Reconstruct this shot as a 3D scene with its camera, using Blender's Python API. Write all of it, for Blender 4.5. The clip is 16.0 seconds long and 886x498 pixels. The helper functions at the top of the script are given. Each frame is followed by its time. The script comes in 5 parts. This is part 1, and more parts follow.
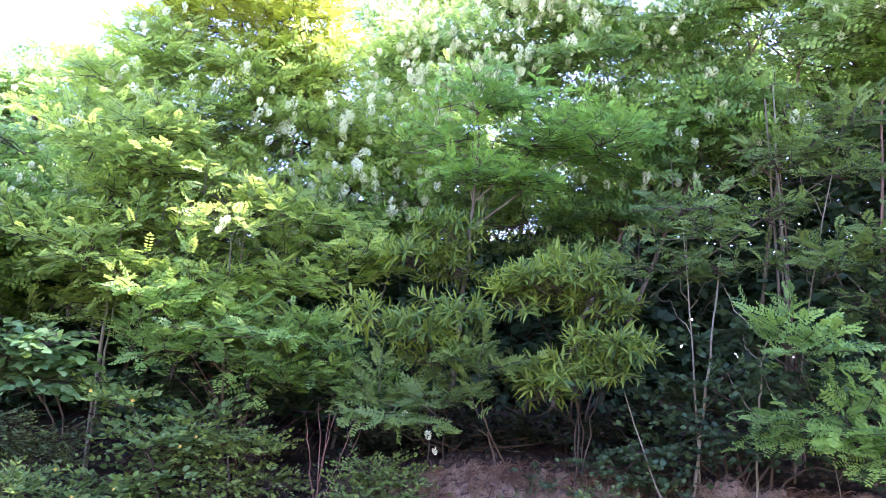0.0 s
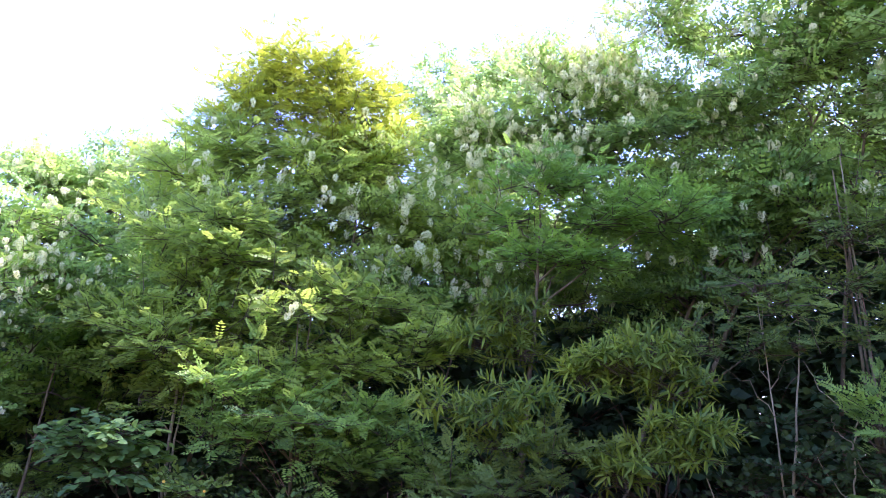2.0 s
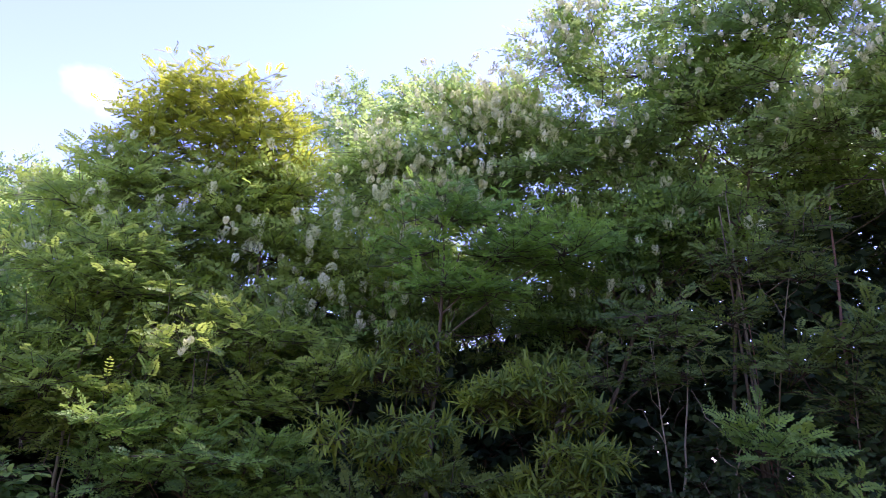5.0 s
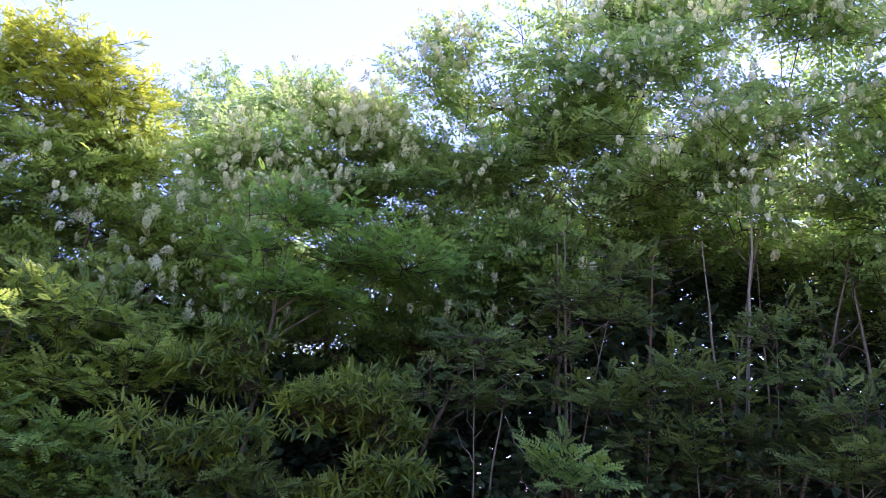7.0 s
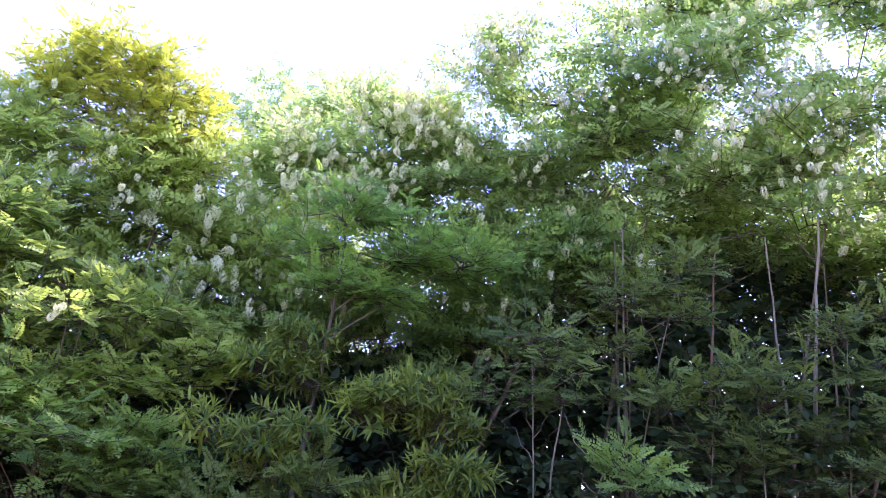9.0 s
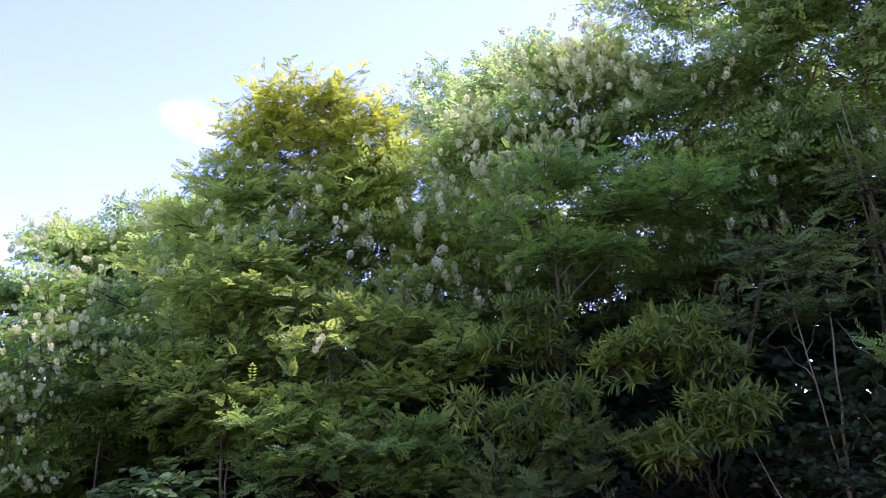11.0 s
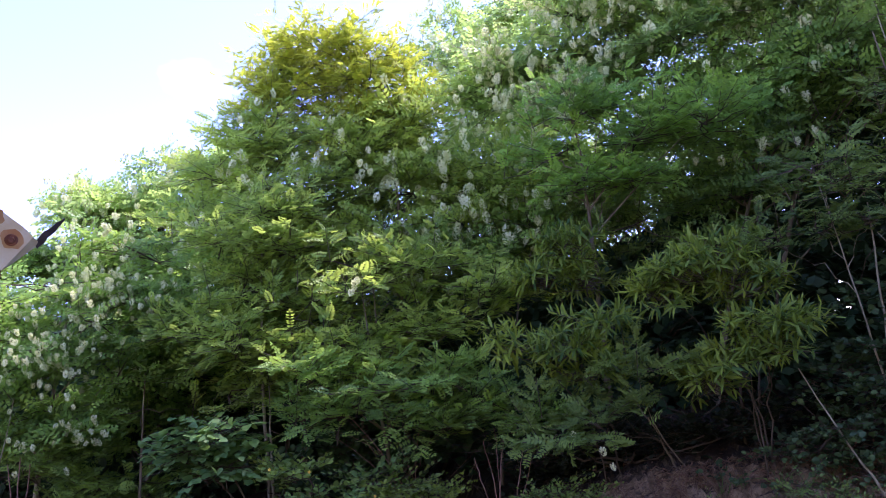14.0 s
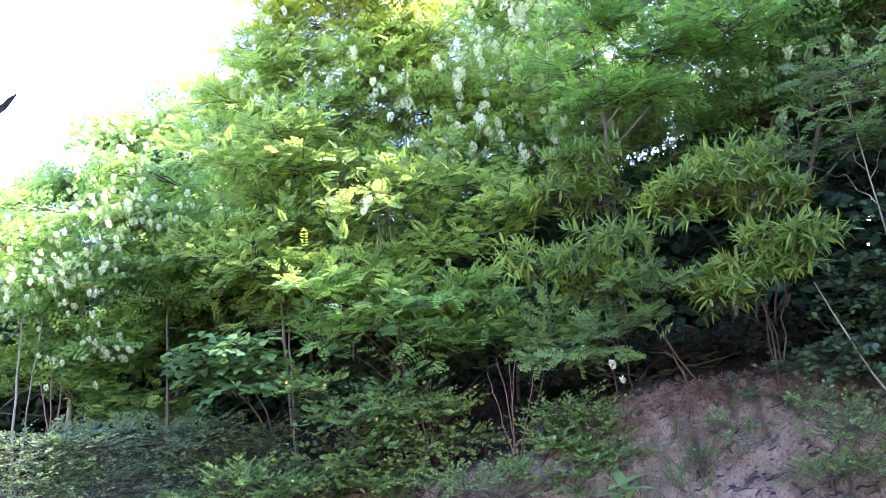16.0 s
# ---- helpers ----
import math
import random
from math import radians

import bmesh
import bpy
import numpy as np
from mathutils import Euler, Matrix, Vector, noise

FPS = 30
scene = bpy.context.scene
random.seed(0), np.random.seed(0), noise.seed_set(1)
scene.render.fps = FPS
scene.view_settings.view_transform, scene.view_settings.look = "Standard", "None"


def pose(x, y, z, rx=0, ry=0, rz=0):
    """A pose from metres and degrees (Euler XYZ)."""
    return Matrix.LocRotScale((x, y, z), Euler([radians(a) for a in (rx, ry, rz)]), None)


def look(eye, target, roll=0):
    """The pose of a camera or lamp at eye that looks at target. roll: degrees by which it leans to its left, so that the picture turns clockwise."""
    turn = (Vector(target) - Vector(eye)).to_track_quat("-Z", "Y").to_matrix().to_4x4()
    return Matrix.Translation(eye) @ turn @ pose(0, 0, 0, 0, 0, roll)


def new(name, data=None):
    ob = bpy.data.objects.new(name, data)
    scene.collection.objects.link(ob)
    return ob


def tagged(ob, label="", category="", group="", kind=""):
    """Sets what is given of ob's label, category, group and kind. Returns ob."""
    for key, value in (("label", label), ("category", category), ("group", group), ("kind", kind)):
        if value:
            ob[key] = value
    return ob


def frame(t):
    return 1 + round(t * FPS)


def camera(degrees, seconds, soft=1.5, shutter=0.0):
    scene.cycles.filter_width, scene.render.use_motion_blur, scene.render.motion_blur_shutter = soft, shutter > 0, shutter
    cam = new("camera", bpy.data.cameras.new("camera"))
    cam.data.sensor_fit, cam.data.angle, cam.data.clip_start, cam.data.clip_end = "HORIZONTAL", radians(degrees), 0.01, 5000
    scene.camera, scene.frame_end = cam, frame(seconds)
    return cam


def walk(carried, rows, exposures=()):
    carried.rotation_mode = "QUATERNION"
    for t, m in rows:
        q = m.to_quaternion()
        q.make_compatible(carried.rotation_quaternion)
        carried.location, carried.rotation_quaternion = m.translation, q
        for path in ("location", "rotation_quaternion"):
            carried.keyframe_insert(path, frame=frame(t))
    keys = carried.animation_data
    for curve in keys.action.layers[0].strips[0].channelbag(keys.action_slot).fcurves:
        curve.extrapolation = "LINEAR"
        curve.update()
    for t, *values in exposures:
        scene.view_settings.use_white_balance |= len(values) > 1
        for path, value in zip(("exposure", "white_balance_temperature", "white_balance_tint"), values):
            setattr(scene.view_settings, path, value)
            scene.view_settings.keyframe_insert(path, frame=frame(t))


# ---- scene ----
# ================= camera =================
cam = camera(62.26, 16.0, soft=0.65)


def view(x, y, z, yaw, pitch, roll):
    """yaw to the right of +y, pitch above the horizon, in degrees"""
    a, e = radians(yaw), radians(pitch)
    eye = Vector((x, y, z))
    return look(eye, eye + Vector((math.sin(a) * math.cos(e), math.cos(a) * math.cos(e), math.sin(e))) * 5, roll)


PATH = [
    (0, view(0.000, 0.000, 1.600, 1.80, 8.00, 3.60)),
    (0.5, view(-0.042, 0.001, 1.602, -0.60, 9.51, 3.14)),
    (1, view(-0.110, -0.001, 1.624, -1.84, 10.98, 3.02)),
    (1.5, view(-0.175, 0.005, 1.601, -1.86, 12.44, 3.07)),
    (2, view(-0.147, -0.004, 1.642, -2.24, 13.68, 2.95)),
    (2.5, view(-0.154, -0.014, 1.673, -2.09, 15.25, 2.81)),
    (3, view(-0.133, -0.005, 1.652, -2.23, 15.50, 2.78)),
    (3.5, view(-0.125, -0.007, 1.656, -1.62, 15.54, 2.60)),
    (3.7, view(-0.114, -0.011, 1.668, -1.14, 15.65, 2.49)),
    (5.8, view(0.126, -0.033, 1.679, 7.73, 16.47, 2.36)),
    (6, view(0.145, -0.037, 1.686, 8.82, 16.59, 2.96)),
    (6.5, view(0.200, -0.036, 1.646, 11.67, 17.56, 4.93)),
    (7, view(0.236, -0.043, 1.638, 14.28, 18.07, 6.40)),
    (7.5, view(0.272, -0.047, 1.623, 16.16, 18.45, 7.59)),
    (8, view(0.278, -0.046, 1.621, 18.23, 18.80, 8.50)),
    (8.5, view(0.242, -0.034, 1.631, 16.85, 18.49, 8.95)),
    (9, view(0.148, -0.027, 1.653, 10.60, 17.31, 7.08)),
    (9.5, view(0.084, -0.050, 1.703, 2.79, 15.54, 1.09)),
    (10, view(0.024, -0.042, 1.693, -1.87, 15.11, -2.17)),
    (10.2, view(0.026, -0.042, 1.682, -2.85, 15.15, -2.37)),
    (12.3, view(-0.121, 0.018, 1.586, -6.15, 13.81, -8.12)),
    (12.5, view(-0.123, 0.023, 1.594, -6.15, 13.81, -8.04)),
    (13, view(-0.138, 0.008, 1.592, -5.80, 13.91, -8.08)),
    (13.5, view(-0.148, 0.016, 1.567, -5.77, 13.05, -7.98)),
    (14, view(-0.184, 0.011, 1.569, -6.07, 10.87, -7.88)),
    (14.5, view(-0.207, 0.011, 1.559, -8.04, 9.55, -7.80)),
    (15, view(-0.195, 0.022, 1.542, -8.24, 8.81, -7.97)),
    (15.5, view(-0.144, 0.044, 1.495, -8.66, 7.47, -8.00)),
    (16, view(-0.064, 0.064, 1.447, -9.23, 5.93, -7.89)),
]
EXPOSURES = [
    (0, 3.86, 5600, 43), (1.0, 3.5, 5600, 43), (2.0, 2.96, 5650, 40), (2.5, 2.26, 5700, 46), (3.0, 1.9, 5750, 52),
    (3.7, 1.86, 5750, 53), (5.8, 2.12, 5700, 54), (6.5, 2.19, 5700, 54), (7.0, 2.2, 5650, 50), (7.5, 2.44, 5650, 54),
    (8, 2.79, 5650, 54), (9, 2.94, 5650, 53), (10, 2.36, 5700, 47), (12.3, 1.9, 5750, 54), (13.4, 1.9, 5750, 54),
    (14.0, 2.32, 5700, 42), (14.5, 3.1, 5600, 32), (15, 3.59, 5600, 32), (16, 3.84, 5550, 31)]
walk(cam, PATH, EXPOSURES)

# ================= sky and sun =================
SUN_AZ, SUN_EL = radians(47), radians(59)
world = bpy.data.worlds.new("sky")
scene.world = world
world.use_nodes = True
wn, wl = world.node_tree.nodes, world.node_tree.links
sky = wn.new("ShaderNodeTexSky")
sky.sky_type, sky.sun_disc = "NISHITA", False
sky.sun_elevation, sky.sun_rotation = SUN_EL, SUN_AZ
sky.air_density, sky.dust_density, sky.ozone_density = 1.0, 0.12, 4.0
hue = wn.new("ShaderNodeMix"); hue.data_type, hue.blend_type = "RGBA", "MULTIPLY"
hue.inputs[0].default_value, hue.inputs[7].default_value = 1.0, (1.13, 0.94, 1.12, 1)
wl.new(sky.outputs[0], hue.inputs[6])
wl.new(hue.outputs[2], wn["Background"].inputs[0])
wn["Background"].inputs[1].default_value = 0.12

sun = new("sun", bpy.data.lights.new("sun", "SUN"))
sun.data.energy, sun.data.angle, sun.data.color = 2.4, radians(6), (1.0, 0.93, 0.80)
sun_way = Vector((math.sin(SUN_AZ) * math.cos(SUN_EL), math.cos(SUN_AZ) * math.cos(SUN_EL), math.sin(SUN_EL)))
sun.matrix_world = look(sun_way * 60, (0, 0, 0))


# ================= materials =================
def base_material(name):
    m = bpy.data.materials.new(name)
    m.use_nodes = True
    return m, m.node_tree.nodes, m.node_tree.links, m.node_tree.nodes["Principled BSDF"]


def leaf_material(name, dark, light, through_col, gloss=0.5, share=0.38, patch=1.3):
    """a thin leaf that lets light through; two tones by leaf and by patch of the crown"""
    m, n, l, p = base_material(name)
    geo = n.new("ShaderNodeNewGeometry")
    info = n.new("ShaderNodeObjectInfo")
    tex = n.new("ShaderNodeTexNoise")
    tex.inputs["Scale"].default_value, tex.inputs["Detail"].default_value = patch, 2
    l.new(geo.outputs["Position"], tex.inputs["Vector"])
    add = n.new("ShaderNodeMath"); add.operation = "ADD"
    tone = n.new("ShaderNodeAttribute"); tone.attribute_name = "tone"
    speck = n.new("ShaderNodeMath"); speck.operation = "MULTIPLY_ADD"
    l.new(geo.outputs["Random Per Island"], speck.inputs[0]); speck.inputs[1].default_value = 0.22; l.new(tone.outputs["Fac"], speck.inputs[2])
    l.new(speck.outputs[0], add.inputs[0]); l.new(info.outputs["Random"], add.inputs[1])
    fr = n.new("ShaderNodeMath"); fr.operation = "FRACT"
    l.new(add.outputs[0], fr.inputs[0])
    mixv = n.new("ShaderNodeMix")
    mixv.inputs[0].default_value = 0.5
    l.new(fr.outputs[0], mixv.inputs[2]); l.new(tex.outputs["Fac"], mixv.inputs[3])
    ramp = n.new("ShaderNodeValToRGB")
    ramp.color_ramp.elements[0].position, ramp.color_ramp.elements[1].position = 0.27, 0.72
    ramp.color_ramp.elements[0].color, ramp.color_ramp.elements[1].color = (*dark, 1), (*light, 1)
    l.new(mixv.outputs[0], ramp.inputs[0])
    at = n.new("ShaderNodeAttribute"); at.attribute_name = "young"
    fresh = n.new("ShaderNodeMix"); fresh.data_type = "RGBA"
    l.new(at.outputs["Fac"], fresh.inputs[0]); l.new(ramp.outputs[0], fresh.inputs[6])
    # Tips go lighter than leaf age alone, to paint in their lit highlights.
    fresh.inputs[7].default_value = (light[0] * 1.45, light[1] * 1.33, light[2] * 0.8, 1)
    l.new(fresh.outputs[2], p.inputs["Base Color"])
    p.inputs["Roughness"].default_value = gloss
    p.inputs["Specular IOR Level"].default_value = 0.2
    tr = n.new("ShaderNodeBsdfTranslucent")
    tint = n.new("ShaderNodeMix"); tint.data_type = "RGBA"; tint.blend_type = "MIX"
    tint.inputs[0].default_value = 0.7
    l.new(fresh.outputs[2], tint.inputs[6]); tint.inputs[7].default_value = (*through_col, 1)
    l.new(tint.outputs[2], tr.inputs[0])
    mx = n.new("ShaderNodeMixShader"); mx.inputs[0].default_value = share
    l.new(p.outputs[0], mx.inputs[1]); l.new(tr.outputs[0], mx.inputs[2])
    l.new(mx.outputs[0], n["Material Output"].inputs[0])
    return m


def noise_material(name, cols, scale, rough=0.85, metal=0.0, bump=0.3, detail=8, stretch=(1, 1, 1), bump_scale=None):
    """mottled surface: a ramp over two noises of different size, with fine relief"""
    m, n, l, p = base_material(name)
    tc = n.new("ShaderNodeTexCoord")
    mp = n.new("ShaderNodeMapping"); mp.inputs["Scale"].default_value = stretch
    l.new(tc.outputs["Object"], mp.inputs[0])
    a = n.new("ShaderNodeTexNoise"); a.inputs["Scale"].default_value, a.inputs["Detail"].default_value = scale, detail
    b = n.new("ShaderNodeTexNoise"); b.inputs["Scale"].default_value, b.inputs["Detail"].default_value = scale * 7, 4
    l.new(mp.outputs[0], a.inputs["Vector"]); l.new(mp.outputs[0], b.inputs["Vector"])
    mv = n.new("ShaderNodeMix"); mv.inputs[0].default_value = 0.4
    l.new(a.outputs["Fac"], mv.inputs[2]); l.new(b.outputs["Fac"], mv.inputs[3])
    ramp = n.new("ShaderNodeValToRGB")
    e = ramp.color_ramp.elements
    e[0].position, e[1].position = 0.32, 0.68
    e[0].color, e[1].color = (*cols[0], 1), (*cols[-1], 1)
    for k, c in enumerate(cols[1:-1]):
        x = e.new(0.32 + 0.36 * (k + 1) / (len(cols) - 1)); x.color = (*c, 1)
    l.new(mv.outputs[0], ramp.inputs[0]); l.new(ramp.outputs[0], p.inputs["Base Color"])
    p.inputs["Roughness"].default_value, p.inputs["Metallic"].default_value = rough, metal
    if bump:
        bp = n.new("ShaderNodeBump"); bp.inputs["Strength"].default_value, bp.inputs["Distance"].default_value = bump, 0.02
        l.new(mv.outputs[0], bp.inputs["Height"]); l.new(bp.outputs[0], p.inputs["Normal"])
    return m


M_LOCUST = leaf_material("locust_leaf", (0.065, 0.149, 0.043), (0.263, 0.433, 0.084), (0.484, 0.700, 0.112))
# Golden leaf; sunlight on the crown's top is partly in this colour.
M_YELLOW = leaf_material("locust_leaf_sunlit_gold", (0.179, 0.263, 0.026), (0.389, 0.462, 0.042), (0.651, 0.693, 0.053), share=0.56)
M_FRESH = leaf_material("locust_leaf_yellow_green", (0.103, 0.191, 0.048), (0.358, 0.490, 0.090), (0.622, 0.788, 0.120), share=0.45)
# Greyish leaf, lightened so that upper crowns look lit and hazy.
M_BACK = leaf_material("locust_leaf_greyish_lit", (0.086, 0.178, 0.059), (0.335, 0.486, 0.130), (0.562, 0.756, 0.194), share=0.52)
# Darker copy of the locust leaf; the wood's shade is in its colour.
M_LOCUST_SHADE = leaf_material("locust_leaf_deep_shade", (0.05, 0.105, 0.032), (0.185, 0.28, 0.056), (0.31, 0.43, 0.08))
M_EMERALD = leaf_material("locust_leaf_emerald", (0.066, 0.154, 0.037), (0.242, 0.440, 0.066), (0.407, 0.638, 0.094), share=0.42)
M_CHEST = leaf_material("chestnut_leaf", (0.042, 0.11, 0.022), (0.27, 0.37, 0.045), (0.37, 0.47, 0.05), gloss=0.42)
M_HAZEL = leaf_material("broad_leaf", (0.072, 0.159, 0.045), (0.173, 0.302, 0.075), (0.250, 0.424, 0.080), gloss=0.5)
M_GREYSHRUB = leaf_material("grey_green_leaf", (0.096, 0.164, 0.060), (0.206, 0.302, 0.115), (0.278, 0.403, 0.110), share=0.3)
# Dark ivy and bramble leaf, also the filler for the wood's shade.
M_DARKSHRUB_SHADE = leaf_material("dark_shrub_and_shade", (0.034, 0.074, 0.030), (0.082, 0.148, 0.055), (0.096, 0.191, 0.050), share=0.3)
# Near-black leaf that paints shade into the hollow above the bank.
M_SHADE = leaf_material("shade_filler_leaf", (0.014, 0.022, 0.013), (0.035, 0.052, 0.026), (0.04, 0.065, 0.025), share=0.2)
M_PRIVET = leaf_material("yellow_green_leaf", (0.125, 0.201, 0.040), (0.240, 0.339, 0.070), (0.288, 0.424, 0.060), share=0.4)
M_HERB = leaf_material("herb_leaf", (0.095, 0.19, 0.045), (0.23, 0.35, 0.085), (0.29, 0.45, 0.075), share=0.35)
M_FLOWER = leaf_material("locust_blossom", (0.74, 0.77, 0.36), (0.87, 0.89, 0.51), (0.78, 0.81, 0.40), gloss=0.7, share=0.3)
M_ROSE = leaf_material("yellow_petal", (0.75, 0.42, 0.04), (0.85, 0.62, 0.08), (0.8, 0.55, 0.05), share=0.3)
M_DRY = leaf_material("dry_leaf", (0.11, 0.06, 0.028), (0.30, 0.18, 0.09), (0.22, 0.12, 0.05), share=0.1)
M_BARK = noise_material("bark_grey_brown", [(0.08, 0.058, 0.024), (0.185, 0.145, 0.068), (0.30, 0.25, 0.13)], 9, stretch=(1, 1, 0.2), bump=0.6)
M_PALEBARK = noise_material("bark_pale", [(0.15, 0.122, 0.055), (0.30, 0.26, 0.132), (0.43, 0.39, 0.215)], 11, stretch=(1, 1, 0.25), bump=0.4)
M_REDBARK = noise_material("bark_reddish", [(0.13, 0.065, 0.035), (0.28, 0.15, 0.085), (0.38, 0.22, 0.13)], 11, stretch=(1, 1, 0.25), bump=0.4)
# Dark twig bark; on low stems it also stands in for shade.
M_TWIG = noise_material("twig_bark", [(0.06, 0.042, 0.02), (0.14, 0.105, 0.05)], 14, bump=0.2)


def ground_material():
    m, n, l, p = base_material("earth_and_litter")
    geo = n.new("ShaderNodeNewGeometry")
    tc = n.new("ShaderNodeTexCoord")
    def tex(scale, detail=6, rough=0.6):
        t = n.new("ShaderNodeTexNoise")
        t.inputs["Scale"].default_value, t.inputs["Detail"].default_value, t.inputs["Roughness"].default_value = scale, detail, rough
        l.new(tc.outputs["Object"], t.inputs["Vector"])
        return t
    def ramp(src, stops):
        r = n.new("ShaderNodeValToRGB")
        r.color_ramp.elements[0].position, r.color_ramp.elements[0].color = stops[0][0], (*stops[0][1], 1)
        r.color_ramp.elements[1].position, r.color_ramp.elements[1].color = stops[-1][0], (*stops[-1][1], 1)
        for pos, col in stops[1:-1]:
            r.color_ramp.elements.new(pos).color = (*col, 1)
        l.new(src, r.inputs[0])
        return r
    soil = ramp(tex(5, 10, 0.7).outputs["Fac"], [(0.3, (0.19, 0.115, 0.05)), (0.5, (0.54, 0.385, 0.19)), (0.7, (0.74, 0.565, 0.33))])
    # Litter is painted near-black, so the wood floor holds the trees' shade.
    litter = ramp(tex(22, 6, 0.7).outputs["Fac"], [(0.3, (0.02, 0.014, 0.008)), (0.55, (0.05, 0.035, 0.02)), (0.75, (0.12, 0.08, 0.042))])
    patch = ramp(tex(1.6, 5).outputs["Fac"], [(0.42, (0, 0, 0)), (0.58, (1, 1, 1))])
    sep = n.new("ShaderNodeSeparateXYZ")
    l.new(geo.outputs["True Normal"], sep.inputs[0])
    steep = ramp(sep.outputs["Z"], [(0.55, (1, 1, 1)), (0.9, (0, 0, 0))])
    mul = n.new("ShaderNodeMath"); mul.operation = "MULTIPLY_ADD"
    l.new(patch.outputs[0], mul.inputs[0]); mul.inputs[1].default_value = 0.12; l.new(steep.outputs[0], mul.inputs[2]); mul.use_clamp = True
    mx = n.new("ShaderNodeMix"); mx.data_type = "RGBA"
    grit = ramp(tex(48, 5, 0.75).outputs["Fac"], [(0.36, (0.42, 0.40, 0.36)), (0.5, (1, 1, 1)), (0.66, (1.12, 1.12, 1.15))])
    gritty = n.new("ShaderNodeMix"); gritty.data_type, gritty.blend_type = "RGBA", "MULTIPLY"
    gritty.inputs[0].default_value = 1.0
    l.new(soil.outputs[0], gritty.inputs[6]); l.new(grit.outputs[0], gritty.inputs[7])
    l.new(mul.outputs[0], mx.inputs[0]); l.new(litter.outputs[0], mx.inputs[6]); l.new(gritty.outputs[2], mx.inputs[7])
    pos = n.new("ShaderNodeSeparateXYZ"); l.new(geo.outputs["Position"], pos.inputs[0])
    # Unseen yard ground, darkened to cut the light bounced up at the leaves.
    yard_dark = ramp(tex(60, 4).outputs["Fac"], [(0.3, (0.035, 0.04, 0.025)), (0.7, (0.07, 0.075, 0.045))])
    yard = n.new("ShaderNodeMapRange"); l.new(pos.outputs["Y"], yard.inputs[0])
    yard.inputs[1].default_value, yard.inputs[2].default_value, yard.inputs[3].default_value, yard.inputs[4].default_value = 3.0, 3.6, 1, 0
    mx2 = n.new("ShaderNodeMix"); mx2.data_type = "RGBA"
    l.new(yard.outputs[0], mx2.inputs[0]); l.new(mx.outputs[2], mx2.inputs[6]); l.new(yard_dark.outputs[0], mx2.inputs[7])
    l.new(mx2.outputs[2], p.inputs["Base Color"])
    p.inputs["Roughness"].default_value = 0.95
    bp = n.new("ShaderNodeBump"); bp.inputs["Strength"].default_value, bp.inputs["Distance"].default_value = 1.0, 0.05
    l.new(tex(38, 12, 0.8).outputs["Fac"], bp.inputs["Height"]); l.new(bp.outputs[0], p.inputs["Normal"])
    return m


M_GROUND = ground_material()


# ================= mesh tools =================
def quad_mesh(name, verts, quads, mat, smooth=False):
    verts, quads = np.asarray(verts, np.float32).reshape(-1, 3), np.asarray(quads, np.int32).reshape(-1, 4)
    me = bpy.data.meshes.new(name)
    me.vertices.add(len(verts)); me.vertices.foreach_set("co", verts.ravel())
    me.loops.add(quads.size); me.loops.foreach_set("vertex_index", quads.ravel())
    me.polygons.add(len(quads)); me.polygons.foreach_set("loop_start", np.arange(0, quads.size, 4, dtype=np.int32))
    if smooth:
        me.polygons.foreach_set("use_smooth", np.ones(len(quads), bool))
    me.materials.append(mat)
    me.update(calc_edges=True)
    return me


class Pile:
    """gathers quads of many pieces for one mesh; age: 0 for an old leaf, 1 for a young one at a shoot's tip, made to
    look lit
    """
    def __init__(self):
        self.v, self.q, self.a, self.t, self.n = [], [], [], [], 0

    def add(self, v, q, age=0.0, tone=0.5):
        v = np.asarray(v, float).reshape(-1, 3)
        self.v.append(v); self.q.append(np.asarray(q).reshape(-1, 4) + self.n); self.n += len(v)
        self.a.append(np.broadcast_to(np.asarray(age, float), (len(v),)))
        self.t.append(np.broadcast_to(np.asarray(tone, float), (len(v),)))

    def mesh(self, name, mat, origin=(0, 0, 0), smooth=False):
        me = quad_mesh(name, np.concatenate(self.v) - np.asarray(origin), np.concatenate(self.q), mat, smooth)
        me.attributes.new("young", "FLOAT", "POINT").data.foreach_set("value", np.concatenate(self.a).astype(np.float32))
        me.attributes.new("tone", "FLOAT", "POINT").data.foreach_set("value", np.concatenate(self.t).astype(np.float32))
        return me


def unit(a):
    a = np.asarray(a, float)
    return a / np.maximum(np.linalg.norm(a, axis=-1, keepdims=True), 1e-9)


def tube(pts, radii, sides=6):
    pts = np.asarray(pts, float)
    radii = np.broadcast_to(np.asarray(radii, float), (len(pts),))
    way = unit(np.gradient(pts, axis=0))
    ref = np.where(np.abs(way[:, 2:3]) > 0.9, np.array([[1.0, 0, 0]]), np.array([[0, 0, 1.0]]))
    a = unit(np.cross(way, ref)); b = np.cross(way, a)
    ang = np.arange(sides) * 2 * math.pi / sides
    ring = a[:, None] * np.cos(ang)[None, :, None] + b[:, None] * np.sin(ang)[None, :, None]
    v = (pts[:, None] + ring * radii[:, None, None]).reshape(-1, 3)
    i = np.arange(len(pts) - 1)[:, None] * sides
    j = np.arange(sides)[None]
    k = (j + 1) % sides
    q = np.stack([i + j, i + k, i + sides + k, i + sides + j], -1).reshape(-1, 4)
    return v, q


